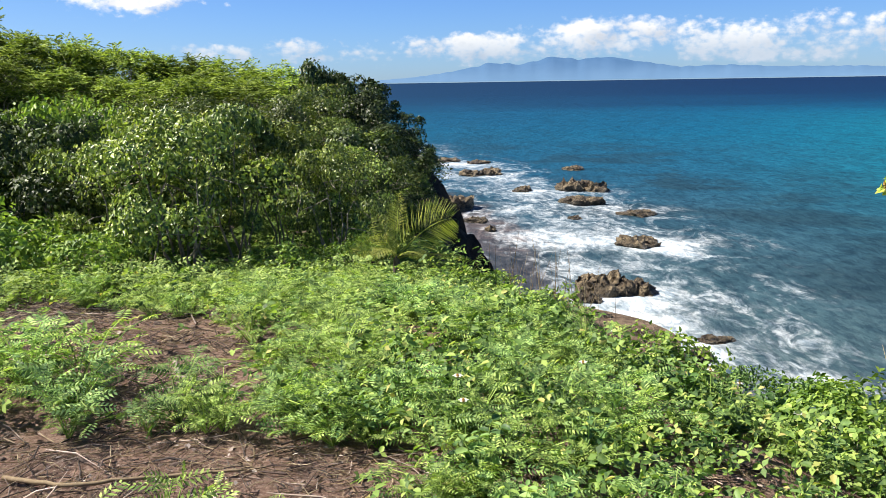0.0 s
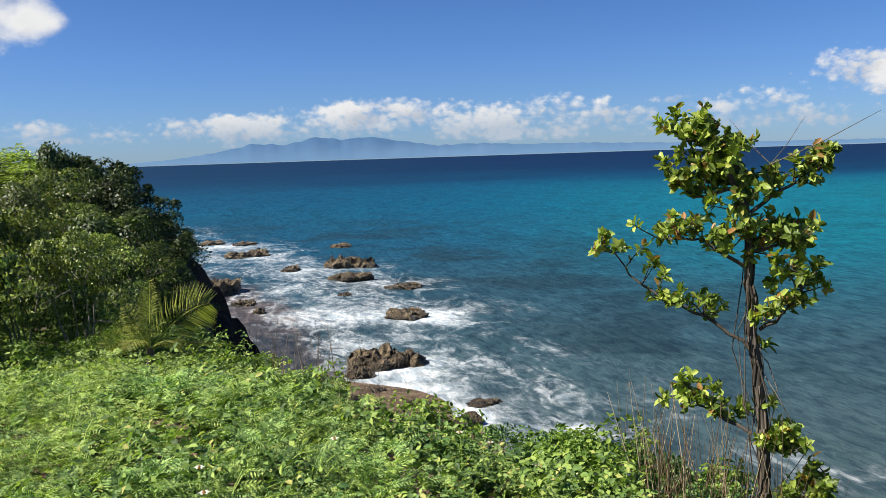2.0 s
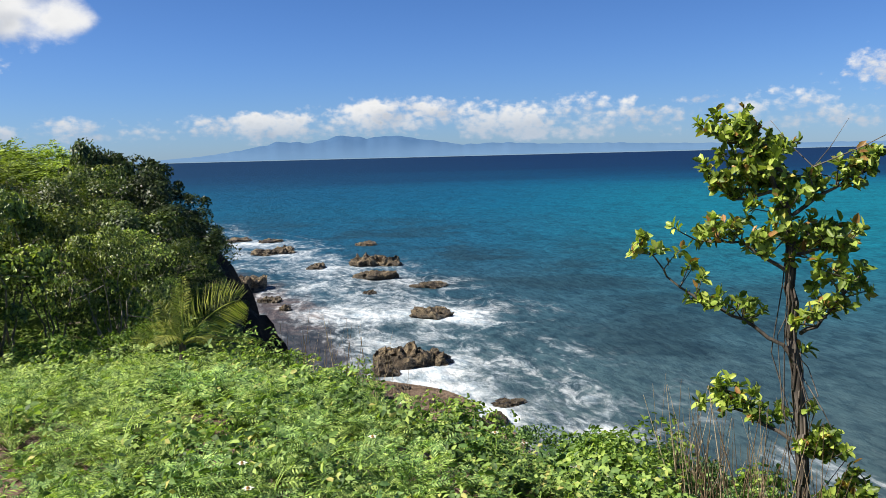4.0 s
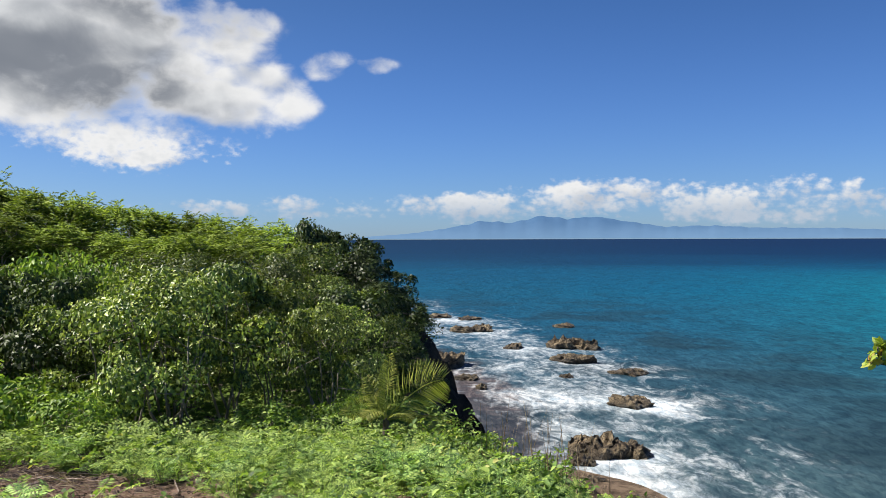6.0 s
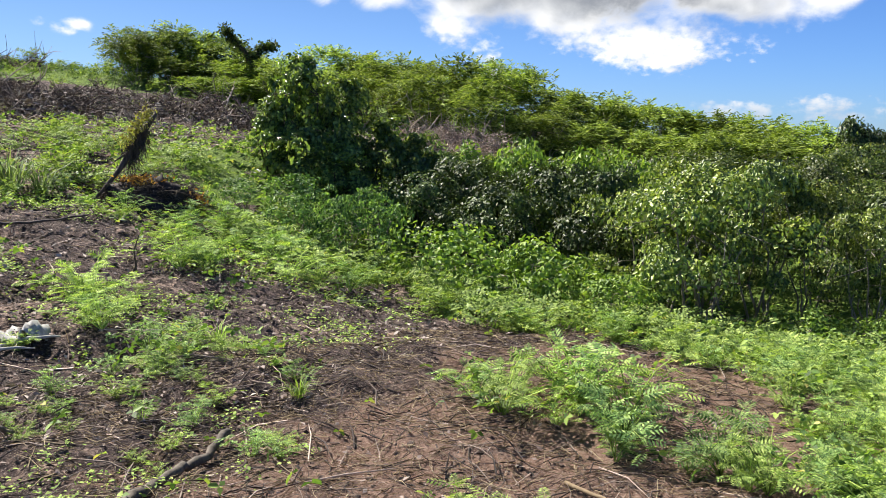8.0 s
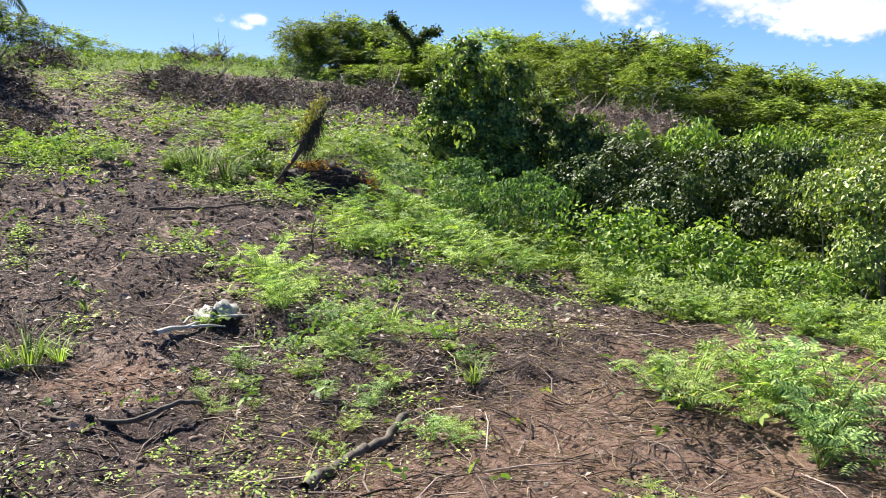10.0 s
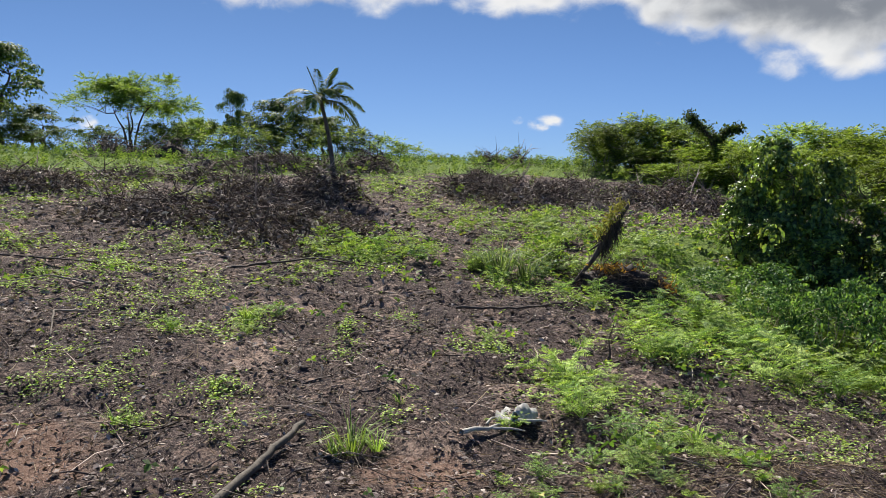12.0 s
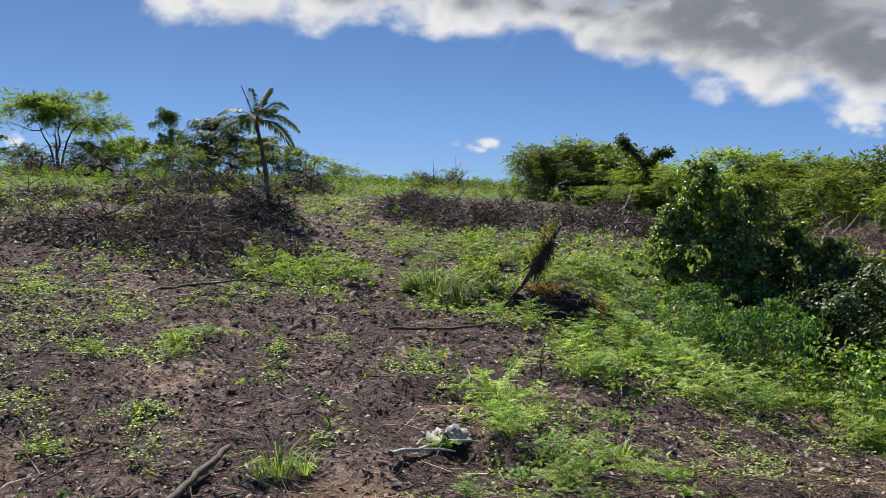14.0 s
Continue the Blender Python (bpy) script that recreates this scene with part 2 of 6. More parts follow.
DARK_LEAF = leaf_material("dark_leaf", (0.016, 0.034, 0.012), (0.055, 0.098, 0.027), (0.165, 0.225, 0.058), gloss=0.5, through_light=0.15, varied=0.8, shine=0.28)
DOME_LEAF = leaf_material("dome_tree_leaf", (0.028, 0.055, 0.016), (0.085, 0.140, 0.032), (0.22, 0.29, 0.065), gloss=0.6, through_light=0.25, varied=0.4)
HILL_LEAF = leaf_material("hill_leaf", (0.060, 0.105, 0.024), (0.20, 0.285, 0.055), (0.43, 0.52, 0.11), gloss=0.7, through_light=0.3, varied=1.0)
COAST_LEAF = leaf_material("coast_tree_leaf", (0.07, 0.115, 0.022), (0.25, 0.345, 0.058), (0.52, 0.60, 0.13), (0.36, 0.15, 0.06), gloss=0.4)
PALM_LEAF = leaf_material("palm_leaf", (0.04, 0.07, 0.018), (0.10, 0.145, 0.035), (0.22, 0.26, 0.07), gloss=0.6, through_light=0.25)
YOUNG_PALM_LEAF = leaf_material("young_palm_leaf", (0.19, 0.23, 0.045), (0.36, 0.40, 0.09), (0.56, 0.54, 0.15), gloss=0.6, through_light=0.45)
MOSS = leaf_material("moss", (0.14, 0.11, 0.03), (0.30, 0.27, 0.07), (0.50, 0.48, 0.14), gloss=0.8, through_light=0.3)
DRY_LEAF = leaf_material("dry_leaf", (0.20, 0.08, 0.02), (0.42, 0.20, 0.05), (0.62, 0.38, 0.10), gloss=0.8)
LITTER_LEAF = leaf_material("litter_leaf", (0.020, 0.014, 0.013), (0.145, 0.102, 0.094), (0.47, 0.39, 0.35), (0.58, 0.51, 0.45), gloss=0.8, through_light=0.05, varied=0.0)
STRAW = leaf_material("straw", (0.14, 0.09, 0.05), (0.30, 0.21, 0.12), (0.55, 0.45, 0.30), gloss=0.8, through_light=0.1)
BARK = bark_material("bark", (0.10, 0.075, 0.055), (0.30, 0.25, 0.20))
PALE_BARK = bark_material("pale_bark", (0.12, 0.10, 0.08), (0.30, 0.26, 0.22), varied=0.15)
TREE_BARK = bark_material("tree_bark", (0.045, 0.036, 0.028), (0.15, 0.125, 0.10), varied=0.2)
DEAD_WOOD = bark_material("dead_wood", (0.020, 0.013, 0.011), (0.060, 0.040, 0.034), varied=0.9)
DEAD_LOG = bark_material("dead_log", (0.035, 0.024, 0.020), (0.12, 0.085, 0.068), varied=0.0)
GREY_TWIG = bark_material("grey_twig", (0.15, 0.11, 0.085), (0.34, 0.27, 0.23))
ROCK = rock_material()


def ground_material():
    mat, n, done = material("soil")
    co = n("ShaderNodeNewGeometry", out=0)
    mid, fine = n.noise(co, 2.2, 6.0, 0.65), n.noise(co, 22.0, 8.0, 0.7)
    broad = n.noise(co, 1.1, 4.0, 0.6, 0.5)
    crumb = n.noise(co, 9.0, 10.0, 0.82, 0.4)
    light = n.mix(n.remap(mid, 0.36, 0.64), (0.27, 0.19, 0.155, 1), (0.52, 0.38, 0.31, 1))
    cut = n.math("ADD", crumb, n.math("MULTIPLY", n.math("SUBTRACT", broad, 0.5), -0.55))
    soil = n.mix(n.remap(cut, 0.52, 0.62), n.mix(n.remap(fine, 0.35, 0.65), (0.028, 0.020, 0.020, 1), (0.135, 0.096, 0.090, 1)), light)
    soil = n.mix(n.remap(n.noise(co, 4.0, 7.0, 0.72, 0.6), 0.52, 0.60, 0.0, 0.6), soil, (0.055, 0.037, 0.031, 1))
    grass = n.mix(n.remap(fine, 0.3, 0.7), (0.06, 0.12, 0.018, 1), (0.20, 0.28, 0.045, 1))
    dry = n.attribute("dry")
    soil = n.mix(n.math("MULTIPLY", n.remap(n.math("ADD", dry, n.math("MULTIPLY", n.math("SUBTRACT", mid, 0.5), 1.4)), 0.42, 0.72), 0.85), soil, n.mix(n.remap(fine, 0.35, 0.7), (0.235, 0.140, 0.104, 1), (0.46, 0.305, 0.232, 1)))
    soil = n.mix(n.remap(n.noise(co, 75.0, 4.0, 0.7), 0.56, 0.64, 0.0, 0.6), soil, (0.56, 0.46, 0.39, 1))
    green = n.attribute("green")
    g = n.remap(n.math("ADD", green, n.math("MULTIPLY", n.math("SUBTRACT", mid, 0.5), 1.3)), 0.42, 0.62)
    col = n.mix(g, soil, grass)
    cliff = n.attribute("cliff")
    stone = n.mix(n.remap(mid, 0.35, 0.65), (0.014, 0.011, 0.009, 1), (0.065, 0.044, 0.030, 1))
    col = n.mix(n.remap(n.math("ADD", cliff, n.math("MULTIPLY", n.math("SUBTRACT", mid, 0.5), 0.6)), 0.4, 0.6), col, stone)
    z = n("ShaderNodeSeparateXYZ", [co], out=2)
    sand = n.mix(n.remap(mid, 0.35, 0.65), (0.10, 0.068, 0.046, 1), (0.27, 0.195, 0.135, 1))
    col = n.mix(n.remap(n.math("ADD", z, n.math("MULTIPLY", mid, 0.6)), SEA_Z + 0.35, SEA_Z + 0.75, 1.0, 0.0), col, sand)
    h = n.math("ADD", n.math("MULTIPLY", mid, 0.5), n.math("ADD", n.math("MULTIPLY", fine, 0.25), n.math("MULTIPLY", crumb, 0.35)))
    done(n("ShaderNodeBsdfPrincipled", {"Base Color": col, "Roughness": 0.95, "Specular IOR Level": 0.2, "Normal": bumped(n, h, 1.0, 0.26)}))
    return mat


def sea_material():
    mat, n, done = material("sea_water")
    co = n("ShaderNodeNewGeometry", out=0)
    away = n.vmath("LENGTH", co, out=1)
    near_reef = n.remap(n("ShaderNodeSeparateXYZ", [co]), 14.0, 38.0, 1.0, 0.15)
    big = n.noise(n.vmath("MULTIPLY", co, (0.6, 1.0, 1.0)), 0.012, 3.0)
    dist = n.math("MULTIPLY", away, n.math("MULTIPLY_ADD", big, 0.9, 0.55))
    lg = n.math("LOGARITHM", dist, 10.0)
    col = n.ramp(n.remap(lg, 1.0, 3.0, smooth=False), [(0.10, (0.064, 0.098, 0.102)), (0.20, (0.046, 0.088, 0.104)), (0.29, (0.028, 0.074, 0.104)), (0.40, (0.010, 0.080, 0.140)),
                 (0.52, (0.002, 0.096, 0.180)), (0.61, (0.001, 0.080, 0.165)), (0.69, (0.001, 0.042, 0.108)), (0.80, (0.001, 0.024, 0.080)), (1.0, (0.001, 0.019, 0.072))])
    wide = n.math("DIVIDE", n("ShaderNodeSeparateXYZ", [co]), n.math("MAXIMUM", n("ShaderNodeSeparateXYZ", [co], out=1), 1.0))
    col = n.mix(n.math("MULTIPLY", n.remap(wide, 0.02, 0.42, 0.30, 0.0), n.remap(away, 30.0, 70.0)), col, (0.008, 0.046, 0.098, 1))
    col = n.mix(n.math("MULTIPLY", n.remap(wide, 0.25, 0.8, 0.0, 0.8), n.math("MULTIPLY", n.remap(away, 130.0, 230.0, 1.0, 0.0), n.remap(away, 25.0, 70.0))), col, (0.004, 0.160, 0.215, 1))
    # shaded faces of the waves, painted as dark streaks in the water's colour
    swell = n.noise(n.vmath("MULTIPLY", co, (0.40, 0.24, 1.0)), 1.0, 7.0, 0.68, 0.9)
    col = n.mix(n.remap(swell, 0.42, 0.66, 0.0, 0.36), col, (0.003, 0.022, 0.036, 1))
    shallow = n.attribute("shallow")
    foam = n.attribute("foam")
    warp = n.vmath("MULTIPLY", co, (1.0, 0.55, 1.0))
    f1, f2 = n.noise(warp, 0.34, 7.0, 0.62, 1.2), n.noise(warp, 1.9, 6.0, 0.7, 0.8)
    reef = n.remap(n.math("ADD", shallow, n.math("MULTIPLY", n.math("SUBTRACT", f1, 0.5), 1.2)), 0.45, 0.8)
    col = n.mix(reef, col, n.mix(n.remap(f2, 0.35, 0.65), (0.050, 0.042, 0.046, 1), (0.135, 0.108, 0.105, 1)))
    patch = n.noise(co, 0.075, 5.0, 0.62, 0.6)
    col = n.mix(n.math("MULTIPLY", n.math("MULTIPLY", n.remap(patch, 0.47, 0.60, 0.0, 0.6), near_reef), n.remap(away, 50.0, 130.0, 1.0, 0.0)), col, (0.012, 0.030, 0.040, 1))
    bend = n.vmath("ADD", warp, n.vmath("MULTIPLY", n("ShaderNodeTexNoise", {"Vector": warp, "Scale": 0.28, "Detail": 3.0}, out=1), (3.4, 3.4, 0.0)))
    v1 = n.noise(bend, 0.62, 5.0, 0.6, 0.4)
    vein = n.remap(n.math("ABSOLUTE", n.math("SUBTRACT", v1, 0.5)), 0.0, 0.085, 1.0, 0.0)
    wash = n.math("ADD", n.math("MULTIPLY", n.noise(bend, 0.20, 5.0, 0.55), 0.62), n.math("ADD", n.math("MULTIPLY", n.noise(bend, 0.9, 5.0, 0.62), 0.40), n.math("MULTIPLY", n.noise(bend, 3.6, 5.0, 0.7), 0.24)))
    froth = n.math("ADD", foam, wash)
    body = n.math("ADD", n.remap(froth, 0.89, 1.13, 0.0, 0.72), n.remap(froth, 0.80, 1.00, 0.0, 0.16))
    thread = n.math("MULTIPLY", n.math("MULTIPLY", vein, n.remap(froth, 0.66, 0.90)), n.remap(f2, 0.36, 0.60))
    white = n.math("MULTIPLY", n.math("MAXIMUM", body, n.math("MULTIPLY", thread, 0.5)), n.remap(foam, 0.012, 0.07))
    col = n.mix(white, col, (0.78, 0.80, 0.82, 1))
    w1, w2 = n.noise(n.vmath("MULTIPLY", co, (1.2, 0.6, 1.0)), 1.1, 6.0, 0.65), n.noise(n.vmath("MULTIPLY", co, (1.0, 0.6, 1.0)), 0.22, 4.0, 0.6)
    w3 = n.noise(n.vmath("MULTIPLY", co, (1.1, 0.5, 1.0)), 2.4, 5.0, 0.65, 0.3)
    # ripple shade painted in: the colour darkens where w3 runs high
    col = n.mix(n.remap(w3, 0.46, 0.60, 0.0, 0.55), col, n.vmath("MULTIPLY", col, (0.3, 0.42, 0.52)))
    h = n.math("ADD", n.math("ADD", n.math("MULTIPLY", w1, 0.25), w2), n.math("MULTIPLY", w3, 0.12))
    # the same painted wave shade, following w1
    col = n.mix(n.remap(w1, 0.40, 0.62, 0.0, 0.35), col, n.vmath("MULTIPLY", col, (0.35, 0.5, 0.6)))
    rough = n.math("MULTIPLY_ADD", white, 0.5, 0.35)
    bump = bumped(n, h, 0.7, 0.9)
    gloss = n("ShaderNodeBsdfGlossy", {"Color": (0.9, 0.95, 1.0, 1), "Roughness": rough, "Normal": bump})
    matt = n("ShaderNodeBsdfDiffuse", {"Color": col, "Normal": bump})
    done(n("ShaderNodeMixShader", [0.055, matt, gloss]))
    return mat


# ---- mesh helpers ----
def mesh_np(name, V, F, mat, smooth=False):
    """A mesh from a vertex array and a list of face-index arrays (each n x 3 or n x 4)."""
    if not isinstance(F, (list, tuple)):
        F = [F]
    F = [f for f in F if len(f)]
    me = bpy.data.meshes.new(name)
    me.vertices.add(len(V))
    me.vertices.foreach_set("co", np.ascontiguousarray(V, dtype=np.float32).ravel())
    idx = np.concatenate([np.asarray(f).ravel() for f in F]).astype(np.int32)
    sizes = np.concatenate([np.full(len(f), np.asarray(f).shape[1]) for f in F])
    starts = np.concatenate([[0], np.cumsum(sizes)[:-1]]).astype(np.int32)
    me.loops.add(len(idx))
    me.loops.foreach_set("vertex_index", idx)
    me.polygons.add(len(sizes))
    me.polygons.foreach_set("loop_start", starts)
    if smooth:
        me.polygons.foreach_set("use_smooth", np.ones(len(sizes), dtype=bool))
    me.update(calc_edges=True)
    me.validate()
    me.materials.append(mat)
    return me


class Build:
    """Gathers pieces of geometry for one mesh."""

    def __init__(self):
        self.V, self.F, self.count = [], {3: [], 4: []}, 0

    def add(self, V, F):
        F = np.asarray(F)
        self.V.append(np.asarray(V, float))
        self.F[F.shape[1]].append(F + self.count)
        self.count += len(V)

    def mesh(self, name, mat, smooth=False):
        return mesh_np(name, np.concatenate(self.V), [np.concatenate(f) for f in self.F.values() if f], mat, smooth)


def part(name, me, parent, label=""):
    ob = new(name, me)
    ob.parent = parent
    return tagged(ob, label)


def unit(a):
    return a / (np.linalg.norm(a, axis=-1, keepdims=True) + 1e-9)


def any_side(d, r):
    """A unit vector across each d, turned at random."""
    return unit(np.cross(d, unit(r.normal(size=d.shape))))


def add_leaves(b, P, D, N, L, W, cup=0.15):
    """Leaves from P along D, facing N: rhombs bent along the middle."""
    D, S = unit(D), unit(np.cross(D, N))
    U = np.cross(S, D)
    L, W = np.broadcast_to(L, len(P))[:, None], np.broadcast_to(W, len(P))[:, None]
    mid = P + D * L * 0.45
    V = np.stack([P, mid + S * W / 2 + U * W * cup, P + D * L - U * L * 0.12, mid - S * W / 2 + U * W * cup], 1).reshape(-1, 3)
    b.add(V, np.arange(len(V)).reshape(-1, 4))


def add_wide_leaves(b, P, D, N, L, W):
    """Rounder leaves with a folded midrib: two quads each."""
    D, S = unit(D), unit(np.cross(D, N))
    U = np.cross(S, D)
    L, W = np.broadcast_to(L, len(P))[:, None], np.broadcast_to(W, len(P))[:, None]
    a, c = P + D * L * 0.28, P + D * L * 0.72
    V = np.stack([P, a + S * W * .46 + U * W * .18, c + S * W * .40 + U * W * .12 - U * L * .03, P + D * L - U * L * .14, c - S * W * .40 + U * W * .12 - U * L * .03, a - S * W * .46 + U * W * .18], 1).reshape(-1, 3)
    k = np.arange(len(P))[:, None] * 6
    b.add(V, np.concatenate([k + [0, 1, 2, 3], k + [0, 3, 4, 5]]))


def add_feathers(b, P, D, N, L, pairs=7, width=0.5):
    """Twice-feathered leaves: a rachis along D with narrow side blades, longest in the middle."""
    D, S = unit(D), unit(np.cross(D, N))
    U = np.cross(S, D)
    L = np.broadcast_to(L, len(P))
    for k in range(pairs):
        t = (k + 1) / (pairs + 0.5)
        base = P + D * (L * t)[:, None] - U * (L * 0.22 * t * t)[:, None]
        ln = L * width * (0.45 + 0.75 * math.sin(math.pi * min(1, t * 0.85 + 0.1))) * 0.8
        for side in (1, -1):
            d = unit(D * 0.55 + S * side - U * 0.18)
            add_leaves(b, base, d, U, ln, L * 0.55 / pairs, 0.1)
    add_leaves(b, P, D, U, L, L * 0.02, 0.0)


def add_tube(b, pts, radii, sides=6):
    pts = np.asarray(pts, float)
    radii = np.broadcast_to(radii, len(pts))
    d = unit(np.gradient(pts, axis=0))
    ref = np.array([0.0, 0, 1]) if abs(d[0][2]) < 0.8 else np.array([1.0, 0, 0])
    s = unit(np.cross(d, ref))
    u = np.cross(s, d)
    ang = np.arange(sides) * 2 * math.pi / sides
    ring = pts[:, None] + radii[:, None, None] * (np.cos(ang)[None, :, None] * s[:, None] + np.sin(ang)[None, :, None] * u[:, None])
    V = np.concatenate([ring.reshape(-1, 3), pts[-1:] + d[-1:] * radii[-1]])
    m, k = len(pts), np.arange(sides)
    F = np.concatenate([np.stack([i * sides + k, i * sides + (k + 1) % sides, (i + 1) * sides + (k + 1) % sides, (i + 1) * sides + k], 1) for i in range(m - 1)])
    tip = np.stack([(m - 1) * sides + k, (m - 1) * sides + (k + 1) % sides, np.full(sides, m * sides), np.full(sides, m * sides)], 1)[:, :3]
    c = b.count
    b.add(V, F)
    b.F[3].append(tip + c)


def add_sticks(b, P, Q, r, bend, gen):
    """Many thin three-sided twigs from P to Q with one bend."""
    P, Q = np.asarray(P), np.asarray(Q)
    d = unit(Q - P)
    s = any_side(d, gen)
    u = np.cross(d, s)
    M = (P + Q) / 2 + s * (np.linalg.norm(Q - P, axis=1) * bend)[:, None]
    r = np.broadcast_to(r, len(P))[:, None]
    rows = []
    for c, k in ((P, 1.0), (M, 0.8), (Q, 0.35)):
        for a in (0, 2.0944, 4.18879):
            rows.append(c + (math.cos(a) * s + math.sin(a) * u) * r * k)
    V = np.stack(rows, 1).reshape(-1, 3)
    k = np.arange(len(P))[:, None] * 9
    F = [k + [i * 3 + j, i * 3 + (j + 1) % 3, (i + 1) * 3 + (j + 1) % 3, (i + 1) * 3 + j] for i in range(2) for j in range(3)]
    b.add(V, np.concatenate(F))


# ---- the lie of the land ----
def step(a, b, v):
    t = np.clip((np.asarray(v, float) - a) / (b - a), 0.0, 1.0)
    return t * t * (3 - 2 * t)


EDGE_Y = np.array([-60, -20, 0, 3, 5, 7, 9, 12, 15, 20, 23, 25, 28, 35, 60])
EDGE_X = np.array([14, 7, 5.1, 4.4, 3.65, 2.5, 1.95, 1.05, 0.4, -0.3, -0.7, -2.0, -6.5, -22, -80])


def wob(x, y, f, seed=0.0):
    """A cheap smooth wobble between about -1 and 1."""
    return (np.sin(x * f + 1.7 * np.sin(y * f * 0.7 + seed) + seed) + np.sin(y * f * 1.3 + 1.3 * np.sin(x * f * 0.9 - seed) + 2 * seed)) / 2


TABLE = np.random.default_rng(99).random((64, 64))


def rough(x, y, size):
    """Uneven lumps of the given size, between -1 and 1."""
    u, v = np.asarray(x, float) / size, np.asarray(y, float) / size
    i, j = np.floor(u).astype(int), np.floor(v).astype(int)
    a, b = u - i, v - j
    a, b = a * a * (3 - 2 * a), b * b * (3 - 2 * b)
    low = TABLE[i % 64, j % 64] * (1 - a) + TABLE[(i + 1) % 64, j % 64] * a
    high = TABLE[i % 64, (j + 1) % 64] * (1 - a) + TABLE[(i + 1) % 64, (j + 1) % 64] * a
    return (low * (1 - b) + high * b) * 2 - 1


def edge(y):
    return np.interp(y, EDGE_Y, EDGE_X)


def top_z(x, y):
    u = -np.asarray(x, float)
    rise = 0.15 * np.maximum(0, u - 5.5)
    rise = np.where(u > 30, 0.15 * 24.5 + 0.15 * 12 * (1 - np.exp(-(u - 30) / 12)), rise)
    hollow = -1.3 * np.exp(-((y - 13) / 5.5) ** 2) * (1 - step(8, 13, u))
    return rise + hollow - 0.15 * np.maximum(0, np.asarray(x) - 0.3) * step(-2, 3, y) + 0.05 * wob(x, y, 1.1) + 0.02 * wob(x, y, 3.7, 2) + (0.045 * rough(x, y, 0.9) + 0.045 * rough(x, y, 0.37) + 0.034 * rough(x, y, 0.17)) * step(0.5, 3.0, u)


def brink_dip(x, y):
    """The ground dips before it falls to the shore."""
    out = np.asarray(x, float) - edge(y)
    return -0.34 * step(-2.9, -1.5, out) * step(13, 10, y)


def land_z(x, y):
    out = np.asarray(x, float) - edge(y) - 0.25 * wob(x, y, 1.5, 1.0)
    fall = np.where(np.asarray(y) > 14.5, 2.1, 4.2)
    t = step(-0.35, 1.0, out / fall)
    t = np.where(out < -0.35 * fall, 0, t)
    beach = SEA_Z + 0.16 + 0.09 * step(27, 23, y) - 0.055 * np.maximum(0, out - fall)
    return (top_z(x, y) + brink_dip(x, y)) * (1 - t) + np.maximum(beach, SEA_Z - 6) * t + 0.12 * wob(x, y, 2.3, 3) * t * (out < 5) + (0.5 * wob(x, y, 3.1, 5) + 0.3 * wob(x, y, 7.7, 1)) * t * (1 - t) * 4.5


def cover_at(x, y):
    """How densely plants cover the ground: 1 in the meadow above the shore, little in the cleared field."""
    x, y = np.asarray(x, float), np.asarray(y, float)
    meadow = step(-3.3, -1.0, x + 0.15 * (y - 4) + 0.5 * wob(x, y, 1.2, 4)) * step(-9, -6, y + 0.6 * wob(x, y, 0.8, 3))
    back = step(6.0, 8.2, y + 0.12 * (x + 4) + 0.5 * wob(x, y, 0.9, 5)) * step(-17, -13, x)
    weeds = 0.62 * step(4.6, 6.4, y + 0.1 * (x + 8) + 0.4 * wob(x, y, 1.3, 6)) * step(-19, -12, x) * step(-5, -8, x)
    for wx, wy, rx, ry, deep in ((-5.0, 3.4, 0.8, 0.7, 0.4), (-13.3, 4.0, 1.8, 0.8, 0.9), (-12.6, -0.8, 1.0, 0.5, 0.5), (-17.0, -1.6, 2.5, 0.6, 0.5), (-14.0, -2.6, 1.6, 0.6, 0.6), (-20.0, 1.4, 2.5, 0.5, 0.45), (-9.3, 1.0, 0.6, 0.5, 0.4), (-16.0, 6.6, 2.0, 0.7, 0.35), (-7.6, 3.9, 0.8, 0.4, 0.4)):
        weeds = np.maximum(weeds, deep * np.exp(-(((x - wx) / rx) ** 2 + ((y - wy) / ry) ** 2)))
    bare = 0 * x
    for bx, by, rx, ry, deep in ((-6.0, 2.6, 0.6, 0.45, 1.3), (-10.1, 6.7, 0.9, 0.7, 0.7), (-1.4, 3.05, 1.05, 0.62, 2.0), (-1.66, 4.8, 0.36, 0.85, 1.6), (-2.2, 5.75, 0.4, 0.4, 1.3), (-4.1, 5.6, 1.5, 0.8, 1.9), (1.2, 3.4, 0.35, 0.2, 0.6), (-0.75, 4.45, 0.25, 0.25, 0.9), (1.1, 3.15, 0.3, 0.25, 0.5), (-2.9, 5.0, 0.5, 0.4, 0.8), (0.5, 5.3, 0.2, 0.3, 0.7), (0.35, 3.0, 0.15, 0.3, 0.7)):
        bare = np.maximum(bare, deep * np.exp(-(((x - bx) / rx) ** 2 + ((y - by) / ry) ** 2) ** 2))
    gaps = 0.30 * np.clip(wob(x, y, 3.1, 8) + 0.5 * wob(x, y, 7.3, 9), -0.2, 1)
    return np.clip(np.maximum(np.maximum(meadow, back), np.clip(weeds, 0, 1)) - bare - gaps, 0, 1)


def grid_axis(*spans):
    return np.unique(np.round(np.concatenate([np.arange(a, b, s) for a, b, s in spans]), 4))


